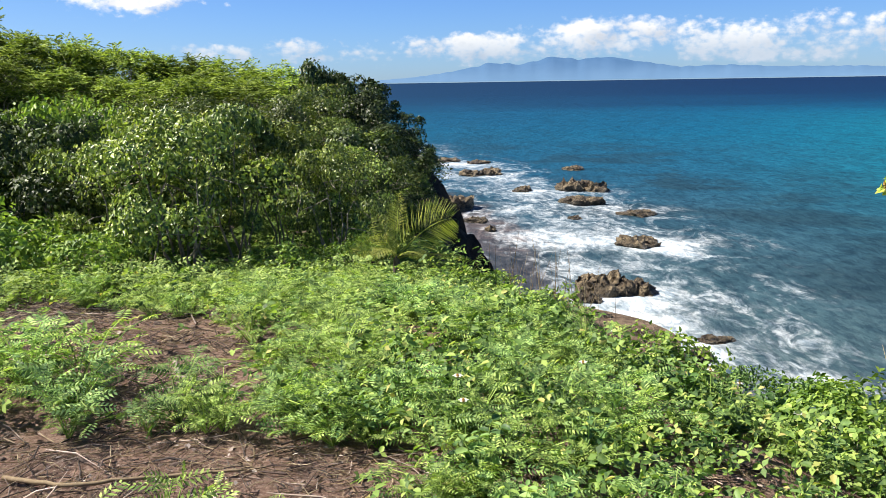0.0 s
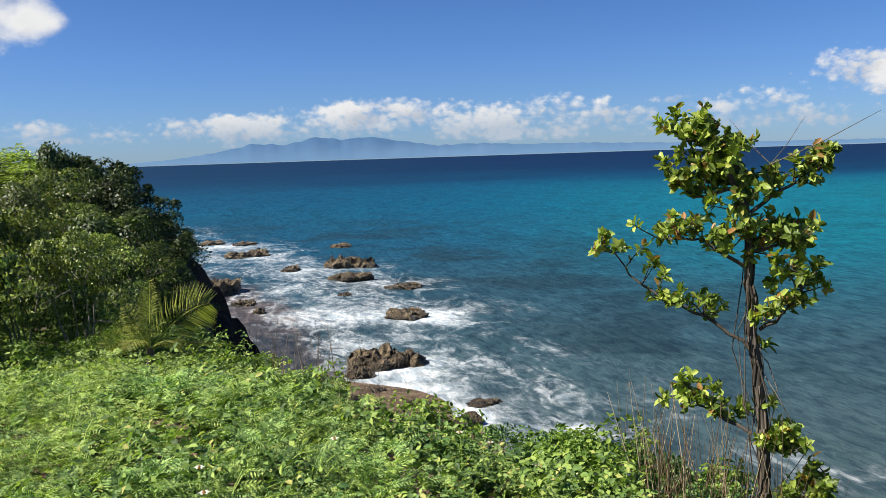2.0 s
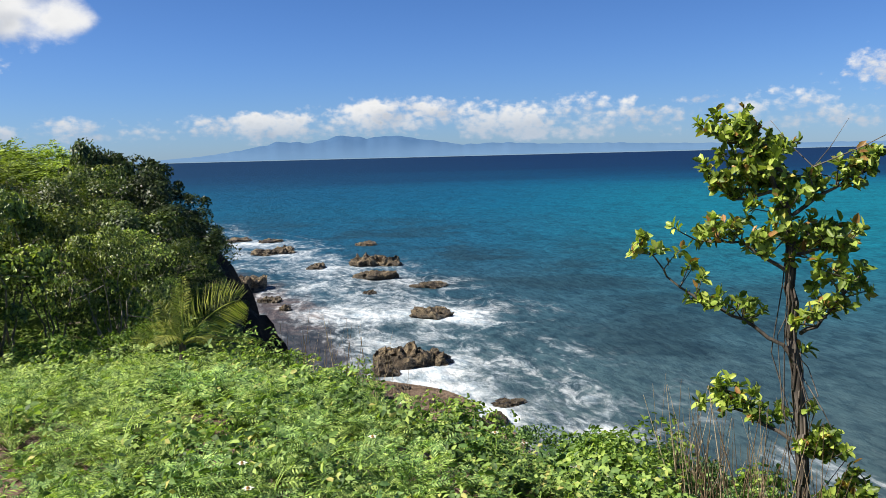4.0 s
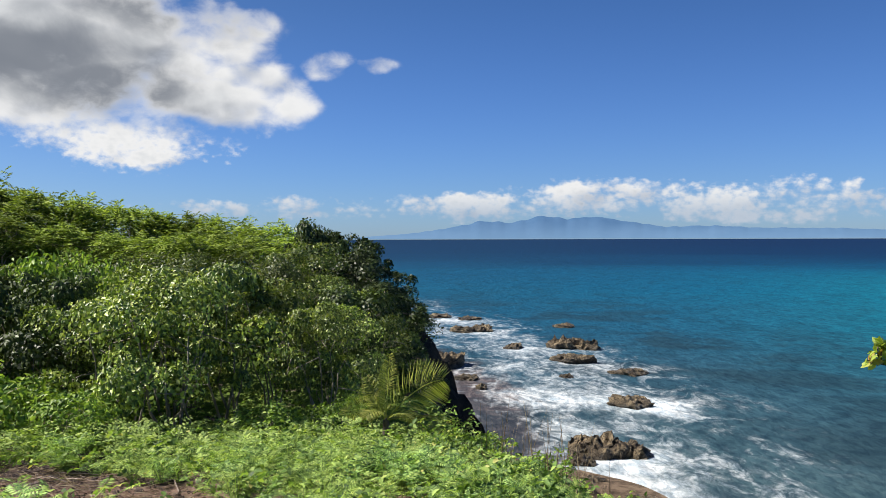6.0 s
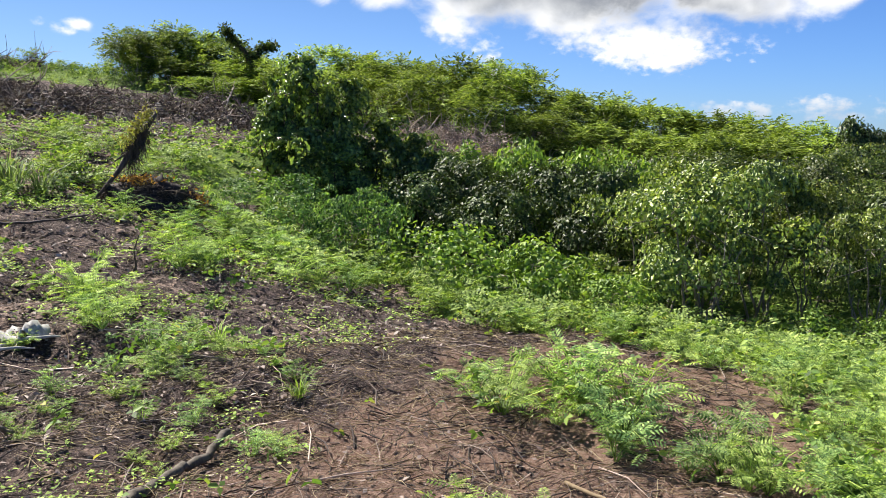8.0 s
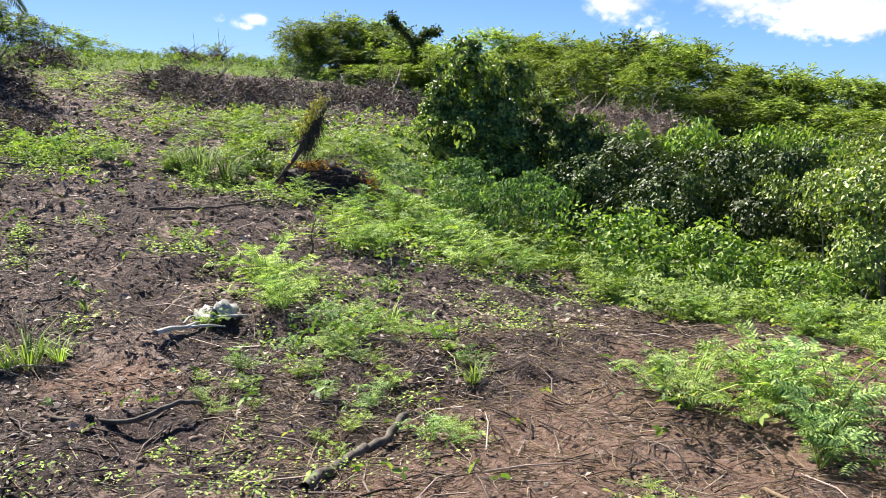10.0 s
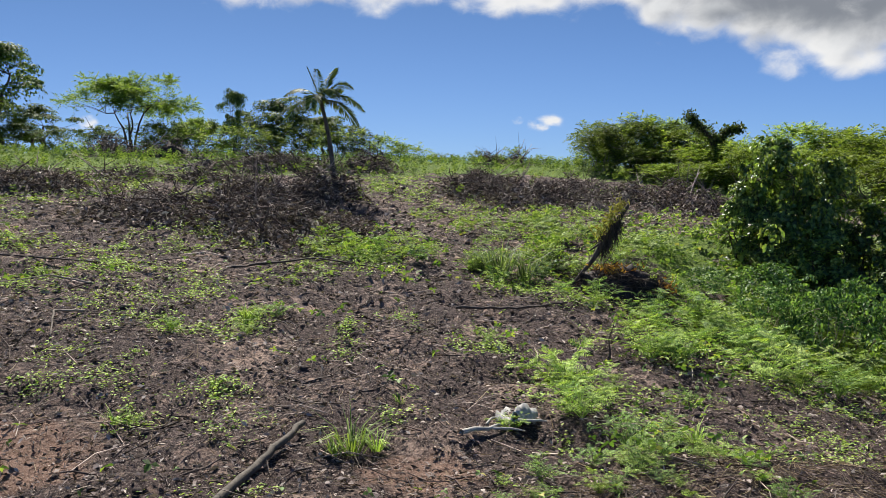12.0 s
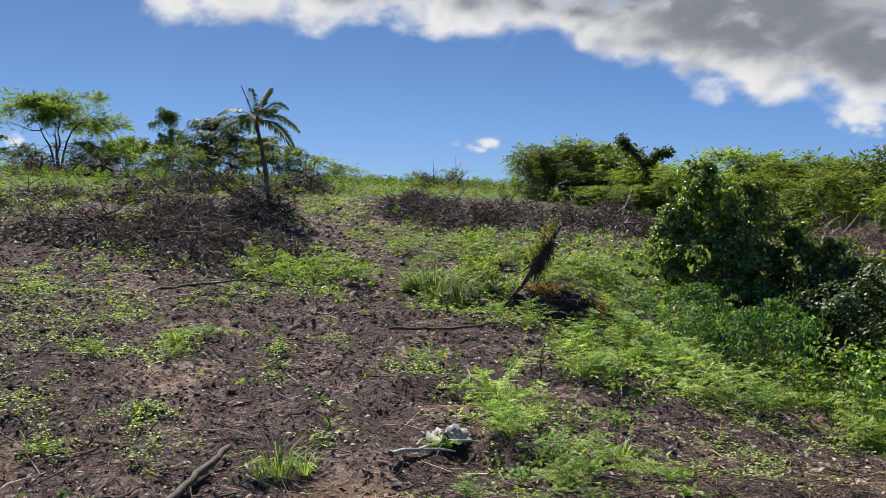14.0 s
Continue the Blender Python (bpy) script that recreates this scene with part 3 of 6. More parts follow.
def build_ground():
    xs = grid_axis((-400, -60, 20), (-60, -20, 1.0), (-20, -11, 0.22), (-11, -2, 0.085), (-2, 8, 0.15), (8, 14, 0.4), (14, 60, 4), (60, 200, 20))
    ys = grid_axis((-200, -20, 10), (-20, -3, 0.8), (-3, 6, 0.085), (6, 10, 0.16), (10, 30, 0.3), (30, 60, 1.5), (60, 200, 10))
    X, Y = np.meshgrid(xs, ys)
    Z = land_z(X, Y)
    V = np.stack([X, Y, Z], -1).reshape(-1, 3)
    k = (np.arange(len(ys) - 1)[:, None] * len(xs) + np.arange(len(xs) - 1)).ravel()[:, None]
    me = mesh_np("ground", V, k + [0, 1, len(xs) + 1, len(xs)], ground_material(), True)
    out = X - edge(Y)
    far = step(22, 30, -X + 2.0 * wob(X, Y, 0.35, 2))
    hill = step(16, 20, Y) * step(-6, -10, X)
    green = np.clip(np.maximum(np.maximum(cover_at(X, Y) * (0.30 + 0.45 * step(9, 14, np.hypot(X, Y))), 0.7 * hill), np.maximum(0.22 * step(10, 20, -X), far * 0.9)), 0, 1)
    dry = np.maximum(0.75 * step(-4.6, -3.0, X) * step(8, 6, Y), np.maximum(np.exp(-(((X + 6.7) / 0.75) ** 2 + ((Y + 0.8) / 0.75) ** 2)), np.maximum(0.9 * np.exp(-(((X + 5.4) / 0.5) ** 2 + ((Y - 1.7) / 0.6) ** 2)), 0.35 * rough(X, Y, 1.7))))
    for name, values in (("green", green), ("dry", dry), ("cliff", np.where(Y > 14, step(-0.5, 0.0, out), step(0.3, 1.2, out)))):
        me.attributes.new(name, "FLOAT", "POINT").data.foreach_set("value", values.ravel().astype(np.float32))
    return tagged(new("ground", me), "reddish-brown cleared soil falling to a rocky shore", "ground", kind="structure")


FOAM_LINE = np.array([(-6, 90), (0, 68), (2.5, 52), (5.4, 38), (6.4, 31), (5.8, 23), (7.2, 18.5), (10.5, 13.5), (15, 5), (19, -8), (26, -30)], float)
ROCK_SPOTS = []
# broken surf: x, y, half width and half depth, strength
SURF = [(0.5, 69, 4, 2.6, 0.48), (3.5, 65, 3, 3, 0.34), (4.5, 58, 3, 4, 0.22), (6.5, 50, 4, 5, 0.28), (7.5, 43, 4, 4, 0.25), (6.8, 36, 4.2, 4.5, 0.48), (3.5, 36, 2.5, 3, 0.26), (9.8, 34, 3, 2.5, 0.36), (5.2, 30, 1.8, 3, 0.38),
        (8.5, 26, 2.6, 3, 0.24), (7.0, 23.5, 1.8, 2.0, 0.24), (4.8, 22, 0.8, 2.5, 0.20), (6.4, 19.8, 1.2, 1.2, 0.30), (8.8, 18, 1.6, 0.9, 0.36), (9.0, 21, 2.0, 1.6, 0.14), (12, 14, 1.6, 2, 0.25), (16, 5, 2, 4, 0.25)]


def build_sea():
    radii = np.concatenate([np.arange(1, 30, 0.8), np.geomspace(30, 4800, 120)])
    ang = np.radians(np.concatenate([np.arange(-60, 30, 0.75), np.arange(30, 300, 6)]))
    Rr, A = np.meshgrid(radii, ang)
    X, Y = Rr * -np.sin(A), Rr * np.cos(A)
    V = np.stack([X, Y, np.full_like(X, SEA_Z)], -1).reshape(-1, 3)
    m = len(radii)
    i = np.arange(len(ang))[:, None]
    k = (i * m + np.arange(m - 1)).ravel()
    j = (((i + 1) % len(ang)) * m + np.arange(m - 1)).ravel()
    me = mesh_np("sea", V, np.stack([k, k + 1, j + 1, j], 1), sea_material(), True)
    best = np.full(X.shape, 1e9)
    for (ax, ay), (bx, by) in zip(FOAM_LINE[:-1], FOAM_LINE[1:]):
        t = np.clip(((X - ax) * (bx - ax) + (Y - ay) * (by - ay)) / ((bx - ax) ** 2 + (by - ay) ** 2), 0, 1)
        best = np.minimum(best, np.hypot(X - ax - t * (bx - ax), Y - ay - t * (by - ay)))
    inner = np.interp(Y, FOAM_LINE[::-1, 1], FOAM_LINE[::-1, 0]) - X
    foam = 0.14 * np.exp(-(best / 6.0) ** 2) * step(14, 24, Y) + 0.06 * np.exp(-(best / 2.5) ** 2)
    for x, y, rx, ry, w in SURF:
        foam = np.maximum(foam, 0.68 * w * np.exp(-(((X - x) / rx) ** 2 + ((Y - y) / ry) ** 2)) + 0.6 * foam)
    for x, y, r in ROCK_SPOTS:
        foam += 0.13 * np.exp(-(np.hypot(X - x - 0.6 * r, Y - y + 0.4 * r) / (r * 1.7)) ** 2)
    shallow = step(-1.5, 4.0, inner) * (1 - step(45, 75, Y))
    for name, values in (("foam", foam), ("shallow", shallow)):
        me.attributes.new(name, "FLOAT", "POINT").data.foreach_set("value", values.ravel().astype(np.float32))
    return tagged(new("sea", me), "turquoise to navy sea with white surf along the rocks", "sea", kind="structure")


# ---- large structure ----
def build_rock(x, y, w, d, h, seed, turn=0.0):
    bm = bmesh.new()
    bmesh.ops.create_icosphere(bm, subdivisions=4, radius=1.0)
    off = Vector((seed * 7.3, seed * 3.1, seed))
    for v in bm.verts:
        p = v.co.copy()
        n1 = noise.fractal(p * 1.3 + off, 1.0, 2.1, 5)
        n2 = abs(noise.noise(p * 3.1 + off)) * 0.5
        v.co = p * (0.82 + 0.38 * n1 - n2 * 0.5)
        v.co.x *= w / 2
        v.co.y *= d / 2
        top = 0.55 + 0.35 * noise.noise(p * 2.4 + off) - 0.5 * abs(noise.noise(p * 5.3 + off))
        v.co.z = min(v.co.z, top) * h * 1.25 if v.co.z > 0 else v.co.z * 0.5
        v.co.z += 0.12 * h * noise.noise(p * 9.0 + off)
        v.co.z += 0.18 * h * noise.noise(Vector((v.co.x * 2.2, v.co.y * 2.2, seed)))
    me = bpy.data.meshes.new("sea_rock")
    bm.to_mesh(me)
    bm.free()
    me.materials.append(ROCK)
    ob = new("sea_rock", me)
    ob.matrix_world = pose(x, y, SEA_Z - 0.05, 0, 0, turn)
    ROCK_SPOTS.append((x, y, max(w, d) / 2))
    return tagged(ob, "jagged brown rock washed by white surf", "rock", group="rocks in the surf")


# x, y, width, depth, height
ROCKS = [(10.1, 64, 1.9, 2.0, 0.40), (8.2, 52.2, 2.6, 2.6, 0.75), (9.6, 51.4, 1.7, 2.0, 0.7), (7.9, 46.2, 3.0, 2.4, 0.5), (2.0, 61.5, 2.8, 3.0, 0.45), (3.4, 61.8, 2.6, 2.6, 0.55), (5.0, 52, 1.7, 1.8, 0.35), (8.1, 34.0, 2.3, 1.7, 0.45),
         (5.2, 26.6, 2.2, 2.2, 0.62), (6.3, 26.2, 1.9, 1.7, 0.5), (4.5, 25.4, 1.3, 1.2, 0.35), (0.5, 44.6, 2.6, 3.6, 0.8), (2.1, 37.9, 0.7, 0.7, 0.3), (1.5, 40.5, 1.2, 1.4, 0.3),
         (0.3, 72.5, 2.8, 3.0, 0.35), (2.8, 70.5, 2.6, 2.4, 0.3), (6.3, 19.6, 1.1, 0.9, 0.28), (10.0, 42.0, 2.0, 2.2, 0.3), (5.6, 21.4, 1.5, 1.0, 0.2), (7.3, 21.0, 1.2, 0.9, 0.15), (4.4, 23.2, 1.4, 1.1, 0.2), (6.6, 41.0, 0.9, 0.9, 0.2)]
for i, spec in enumerate(ROCKS):
    build_rock(*spec[:4], spec[4] * 1.3, i + 1.0, i * 47.0)
build_ground()
build_sea()


def build_mountain():
    prof = [(12, 0.02), (6, 0.1), (2.5, 0.35), (-0.5, 0.75), (-3.0, 1.35), (-5.2, 1.25), (-7.6, 1.75), (-9.2, 1.55), (-11.6, 1.65), (-13.2, 1.3), (-16, 0.85), (-18.5, 0.95), (-22, 0.75), (-26, 0.7), (-30, 0.55), (-38, 0.35), (-50, 0.2)]
    yaws = np.arange(12, -50, -0.12)
    el = np.interp(-yaws, [-p[0] for p in prof], [p[1] for p in prof])
    el = el * (1 + 0.035 * wob(yaws, 0 * yaws, 1.9, 1) + 0.04 * wob(yaws, 0 * yaws, 4.7, 2)) + 0.025 * wob(yaws, 0 * yaws, 7.3, 1)
    rows = []
    for k, (dist, part_h) in enumerate([(4300, 0.0), (4380, 0.45), (4460, 0.8), (4560, 1.0), (4640, 0.6)]):
        a = np.radians(yaws)
        h = 0.9 * np.maximum(0.02, el) * part_h * (1 + (0.05 * wob(yaws, k + 0 * yaws, 3.3, k) if 0 < part_h < 1 else 0))
        rows.append(np.stack([-np.sin(a) * dist, np.cos(a) * dist, SEA_Z + 4 + np.tan(np.radians(h)) * 4560], -1))
    V = np.concatenate(rows)
    m = len(yaws)
    k = (np.arange(4)[:, None] * m + np.arange(m - 1)).ravel()[:, None]
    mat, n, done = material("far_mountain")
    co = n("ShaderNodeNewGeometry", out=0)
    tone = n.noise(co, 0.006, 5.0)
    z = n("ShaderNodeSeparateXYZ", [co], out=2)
    # distance haze is painted: bluish colours plus a glow, paler at the foot
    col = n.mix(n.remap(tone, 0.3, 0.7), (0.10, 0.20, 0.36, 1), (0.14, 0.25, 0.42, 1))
    haze_glow = n("ShaderNodeEmission", [n.mix(n.remap(z, 0.0, 110.0), (0.22, 0.38, 0.60, 1), (0.10, 0.215, 0.42, 1)), 0.55])
    done(n("ShaderNodeMixShader", [0.75, n("ShaderNodeBsdfDiffuse", [col]), haze_glow]))
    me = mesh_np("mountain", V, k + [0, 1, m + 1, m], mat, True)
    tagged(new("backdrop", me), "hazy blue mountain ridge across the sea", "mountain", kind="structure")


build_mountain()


# ---- plants ----
def shrub_meshes(seed, radius, height, leaves, leaf, mat, bark, wide=True, clumps=60, stems=6, low=0.15, flat=0.75, puff=0.30, slim=0.5, fill=False, spray=0, hang=0.2):
    """Trunk and crown meshes of a shrub or small tree: limbs fork out to clumps of leaves."""
    r = np.random.default_rng(seed)
    wood, crown = Build(), Build()
    th = r.uniform(0, 2 * math.pi, clumps)
    t = r.uniform(0.55, 1.0, clumps)
    up = low + (0.86 - low) * r.uniform(0, 1, clumps) ** 0.7
    if fill:
        t = np.sqrt(r.uniform(0.02, 1.0, clumps)) * r.uniform(0.6, 1.25, clumps)
    t = np.where(up > 0.7, t * r.uniform(0.1, 1.0, clumps), t)
    mid = (low + 0.88) / 2
    prof = np.sqrt(np.clip(1 - ((up - mid) / (0.62 * (1.03 - low))) ** 2, 0.05, 1))
    lump = 1 + 0.24 * np.sin(3 * th + seed) + 0.16 * np.sin(5 * th + up * 6 + seed)
    C = np.stack([np.cos(th) * t * radius * prof * lump, np.sin(th) * t * radius * prof * lump, up * height], 1)
    limbs = []
    for s in range(stems):
        a = s * 2 * math.pi / stems + r.uniform(-0.4, 0.4)
        top = np.array([math.cos(a) * radius * 0.45, math.sin(a) * radius * 0.45, height * r.uniform(0.5, 0.75)])
        base = np.array([math.cos(a) * 0.04 * height, math.sin(a) * 0.04 * height, -0.1])
        bow = height * (0.06 + 0.25 * (low > 0.3))
        pts = [base + (top - base) * np.array([q ** (1 + 1.2 * (low > 0.3)), q ** (1 + 1.2 * (low > 0.3)), q]) + np.array([0, 0, 1]) * bow * math.sin(q * 3.1) * 0.3 + r.normal(size=3) * 0.02 * height * (q > 0) for q in np.linspace(0, 1, 7)]
        add_tube(wood, pts, np.linspace(0.022 * height, 0.006 * height, 7) * (0.55 if low < 0.3 else 1.0), 6)
        limbs.append(np.array(pts))
    tips = np.concatenate([l[3:] for l in limbs])
    near = np.argmin(((C[:, None] - tips[None]) ** 2).sum(-1), 1)
    add_sticks(wood, tips[near], C, 0.0045 * height, 0.08, r)
    which = r.integers(0, clumps, leaves)
    size = radius * puff * r.uniform(0.45, 1.4, clumps)
    off = unit(r.normal(size=(leaves, 3)) + [0, 0, 0.75]) * (r.uniform(0, 1, leaves) ** 0.25)[:, None]
    P = C[which] + off * size[which][:, None] * np.array([1, 1, flat])
    if spray:
        # leaflets along thin arching twigs
        k = np.repeat(np.arange(leaves // spray + 1), spray)[:leaves]
        which, off = which[k], off[k]
        along = unit(off * [1, 1, 0.35] + 0.35 * r.normal(size=(leaves // spray + 1, 3))[k] + [0, 0, 0.12])
        q = np.tile(np.arange(spray) / spray, leaves // spray + 1)[:leaves, None]
        P = C[which] + off * size[which][:, None] * np.array([1, 1, flat]) * 0.7 + along * q * radius * 0.17 - np.array([0, 0, 1.0]) * q * q * radius * 0.06
    outward = unit(off + np.array([0, 0, 0.2]) + 0.45 * unit(C[which] * [1, 1, 0.3]) + 0.38 * r.normal(size=(leaves, 3)))
    D = unit(np.cross(outward, r.normal(size=(leaves, 3))) + 0.35 * outward - np.array([0, 0, hang]))
    if spray:
        flip = np.where(np.arange(leaves) % 2, 1.0, -1.0)[:, None]
        D = unit(unit(np.cross(along, [0, 0, 1.0])) * flip + 0.6 * along + 0.15 * r.normal(size=(leaves, 3)))
        outward = unit(np.array([0, 0, 1.0]) + 0.35 * off + 0.3 * r.normal(size=(leaves, 3)))
    P[:, 2] *= height / np.quantile(P[:, 2], 0.997)
    L = leaf * r.uniform(0.6, 1.25, leaves)
    if wide:
        add_wide_leaves(crown, P, D, outward, L, L * 0.62)
    else:
        add_leaves(crown, P, D, outward, L, L * slim)
    return wood.mesh("trunk", bark, True), crown.mesh("crown", mat)


def plant_kind(name, seeds, label, category, group, height, **kw):
    """Builds a few variants once and returns a function that sets a plant on the ground; top: the height of its tip in the world."""
    variants = [shrub_meshes(s, height=height, **kw) for s in seeds]

    def place(x, y, scale=1.0, top=None, turn=0.0, which=0, text=""):
        trunk, crown = variants[which % len(variants)]
        ob = new(name)
        part("trunk", trunk, ob)
        part("crown", crown, ob)
        z = float(land_z(x, y))
        tall = scale if top is None else max(0.35 * scale, (top - z) / height)
        ob.matrix_world = pose(x, y, z - 0.03, 0, 0, turn) @ Matrix.Diagonal((scale, scale, tall, 1))
        return tagged(ob, text or label, category, group)

    return place


cliff_bush = plant_kind("cliff_shrub", (11, 12, 13), "dense dark green glossy-leaved shrub on the headland", "shrub", "shrubs on the headland", radius=1.25, height=2.0, leaves=5600, leaf=0.078, mat=SHRUB_LEAF, bark=PALE_BARK, wide=False, clumps=17, puff=0.35, flat=0.65, hang=-0.05)
front_bush = plant_kind("pale_stemmed_shrub", (14, 15, 16), "broad-leaved green shrub with pale bare stems beside the meadow", "shrub", "shrubs beside the meadow", radius=1.2, height=2.2, leaves=6400, leaf=0.066, mat=FRONT_LEAF, bark=PALE_BARK, clumps=20, low=0.16, puff=0.31, flat=0.62, stems=5, hang=-0.1)
edge_bush = plant_kind("brink_shrub", (24, 25), "shrub clinging to the cliff edge, its green darkened for shade", "shrub", "shrubs at the cliff edge", radius=1.3, height=1.8, leaves=4000, leaf=0.11, mat=SHADE_LEAF, bark=BARK, wide=False, clumps=18, puff=0.34, slim=0.6)
dark_bush = plant_kind("dark_shrub", (21, 22), "dark green vine-covered shrub in the hollow", "shrub", "shrubs in the hollow", radius=1.3, height=1.8, leaves=4600, leaf=0.10, mat=DARK_LEAF, bark=BARK, wide=False, clumps=22, puff=0.35)
hill_bush = plant_kind("thorn_shrub", (31, 32, 33), "fine-leaved yellow-green thorn shrub on the hill crest", "shrub", "thorn shrubs on the hill", radius=1.9, height=2.3, leaves=4000, leaf=0.17, mat=HILL_LEAF, bark=BARK, wide=False, slim=0.34, clumps=26, puff=0.34, flat=0.55, spray=7, fill=True)
low_bush = plant_kind("low_bush", (41, 42), "light green broad-leaved bush at the meadow edge", "bush", "bushes at the meadow edge", radius=0.75, height=1.05, leaves=1400, leaf=0.082, mat=LOW_LEAF, bark=BARK, clumps=36)
weed_bush = plant_kind("weed_bush", (45, 46), "small-leaved yellow-green weed bush", "bush", "bushes at the meadow edge", radius=0.62, height=0.95, leaves=1500, leaf=0.058, mat=HERB_LEAF, bark=BARK, clumps=30, puff=0.28, hang=-0.1)

r0 = np.random.default_rng(3)
# shrubs beside the meadow and on the headland: x, y, scale, height of the tip
for i, (x, y, s, top) in enumerate([(-3.6, 10.9, 0.95, 1.3), (-2.75, 13.4, 0.7, 0.9), (-4.5, 11.6, 0.9, 1.3), (-1.75, 12.4, 0.62, 0.7), (-3.4, 13.0, 0.9, 1.3), (-4.4, 13.2, 1.0, 1.2), (-1.9, 13.9, 0.7, 0.6)]):
    front_bush(x, y, s, top, i * 71.0, i)
for i, (x, y, s, top) in enumerate([(-2.9, 15.0, 0.9, 0.95), (-4.6, 15.2, 0.9, 1.0), (-3.4, 17.2, 0.9, 1.25), (-4.6, 18.6, 1.0, 1.35), (-3.5, 20.3, 0.9, 1.6), (-2.4, 18.6, 0.8, 0.85), (-5.4, 16.6, 0.9, 0.9), (-6.0, 19.2, 1.0, 1.4),
                                   (-5.4, 13.9, 0.8, 0.9), (-8.0, 15.4, 1.0, 1.2), (-9.8, 14.4, 1.0, 1.3), (-6.4, 16.8, 0.9, 1.2), (-7.8, 17.4, 1.0, 1.35), (-1.3, 15.2, 0.6, 0.25)]):
    cliff_bush(x, y, s, top, i * 71.0, i)
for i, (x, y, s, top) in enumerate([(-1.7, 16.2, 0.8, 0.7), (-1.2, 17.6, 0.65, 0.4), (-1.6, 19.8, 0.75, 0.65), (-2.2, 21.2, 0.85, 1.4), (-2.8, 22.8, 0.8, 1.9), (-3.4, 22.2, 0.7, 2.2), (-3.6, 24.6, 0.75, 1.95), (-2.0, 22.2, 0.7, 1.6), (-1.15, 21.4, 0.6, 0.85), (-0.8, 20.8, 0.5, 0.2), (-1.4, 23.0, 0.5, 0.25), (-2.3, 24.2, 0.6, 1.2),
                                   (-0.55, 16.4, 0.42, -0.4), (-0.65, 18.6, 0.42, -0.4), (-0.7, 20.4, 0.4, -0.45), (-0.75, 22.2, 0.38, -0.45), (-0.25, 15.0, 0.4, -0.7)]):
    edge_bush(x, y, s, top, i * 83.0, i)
for i, (x, y, s, top) in enumerate([(-6.2, 12.6, 0.8, 0.5), (-7.4, 13.4, 0.9, 1.15), (-8.6, 12.8, 0.9, 1.2), (-6.2, 13.9, 0.8, 1.1), (-9.2, 11.6, 0.75, 1.0), (-7.6, 11.9, 0.75, 0.7), (-11.0, 15.4, 0.9, 1.3), (-10.0, 13.2, 0.8, 1.4)]):
    dark_bush(x, y, s, top, i * 83.0, i)
CREST = [(-4.6, 23.6, 1.75), (-5.2, 21.6, 1.75), (-6.2, 23.2, 2.1), (-6.6, 25.2, 2.4), (-5.0, 25.4, 2.1), (-7.0, 21.4, 1.9), (-8.0, 25.2, 2.5), (-9.2, 24.5, 2.65), (-10.4, 24.2, 2.85), (-11.4, 23.5, 3.1), (-12.8, 23.6, 3.2), (-14.2, 23.0, 4.1), (-15.6, 22.5, 4.3), (-17.0, 22.8, 4.1), (-18.6, 22.6, 4.5), (-20.2, 23.2, 4.6), (-22.0, 23.0, 5.0), (-23.6, 22.2, 4.4), (-25.4, 21.6, 4.5), (-27.2, 22.0, 5.3), (-29.0, 21.2, 6.1), (-30.4, 20.4, 5.9)]
for i, (x, y, top) in enumerate(CREST):
    hill_bush(x, y, 0.95, top, i * 57.0, i)
    if 5 < i < 21:
        hill_bush(x + r0.uniform(-0.3, 0.6), y - 2.1 + r0.uniform(-0.4, 0.4), 0.75, top - 0.75, i * 91.0, i + 1)
        hill_bush(x - r0.uniform(-0.3, 0.6), y + 2.4, 0.9, top - 0.1, i * 31.0, i + 2)
for i, (x, y, s) in enumerate([(-6.3, 8.7, 1.0), (-5.3, 9.0, 1.0), (-4.2, 9.1, 0.7), (-2.1, 10.4, 0.6), (-1.4, 11.3, 0.6), (-6.1, 10.4, 0.9), (0.5, 10.9, 0.6), (1.2, 9.4, 0.55), (-5.0, 9.9, 0.8)]):
    low_bush(x, y, s, None, i * 49.0, i)
for i, (x, y, s, top) in enumerate([(-6.3, 15.4, 1.0, 1.25), (-7.4, 15.0, 1.1, 1.4), (-8.6, 14.6, 1.1, 1.5), (-9.9, 14.6, 1.0, 1.55), (-7.9, 16.0, 1.1, 1.45), (-9.2, 15.8, 1.1, 1.6), (-6.9, 16.6, 1.0, 1.35)]):
    low_bush(x, y, s, top, i * 49.0, i, "light green creeper heaped over the hollow's shrubs")
for i, (x, y, s, top) in enumerate([(-8.3, 8.8, 0.42, 0.75), (-9.0, 8.4, 0.4, 0.75), (-9.7, 9.2, 0.5, 1.0), (-8.7, 9.9, 0.5, 0.8), (-10.3, 8.5, 0.4, 0.95)]):
    weed_bush(x, y, 2 * s, top, i * 77.0, i, "mid-green small-leaved bush beside the field")
for i, (x, y, s) in enumerate([(2.3, 4.5, 0.5), (2.7, 4.6, 0.6), (3.0, 4.5, 0.72), (3.3, 4.35, 0.75), (2.9, 4.1, 0.5), (3.5, 4.0, 0.7), (2.6, 4.9, 0.6), (2.4, 5.0, 0.5), (2.0, 5.2, 0.45), (1.7, 5.9, 0.5), (3.8, 3.6, 0.5), (1.0, 8.2, 0.5), (3.9, 3.1, 0.5)]):
    [low_bush, weed_bush, weed_bush][i % 3](x, y, s, None, i * 87.0, i, "yellow-green leafy weed bush at the brink")


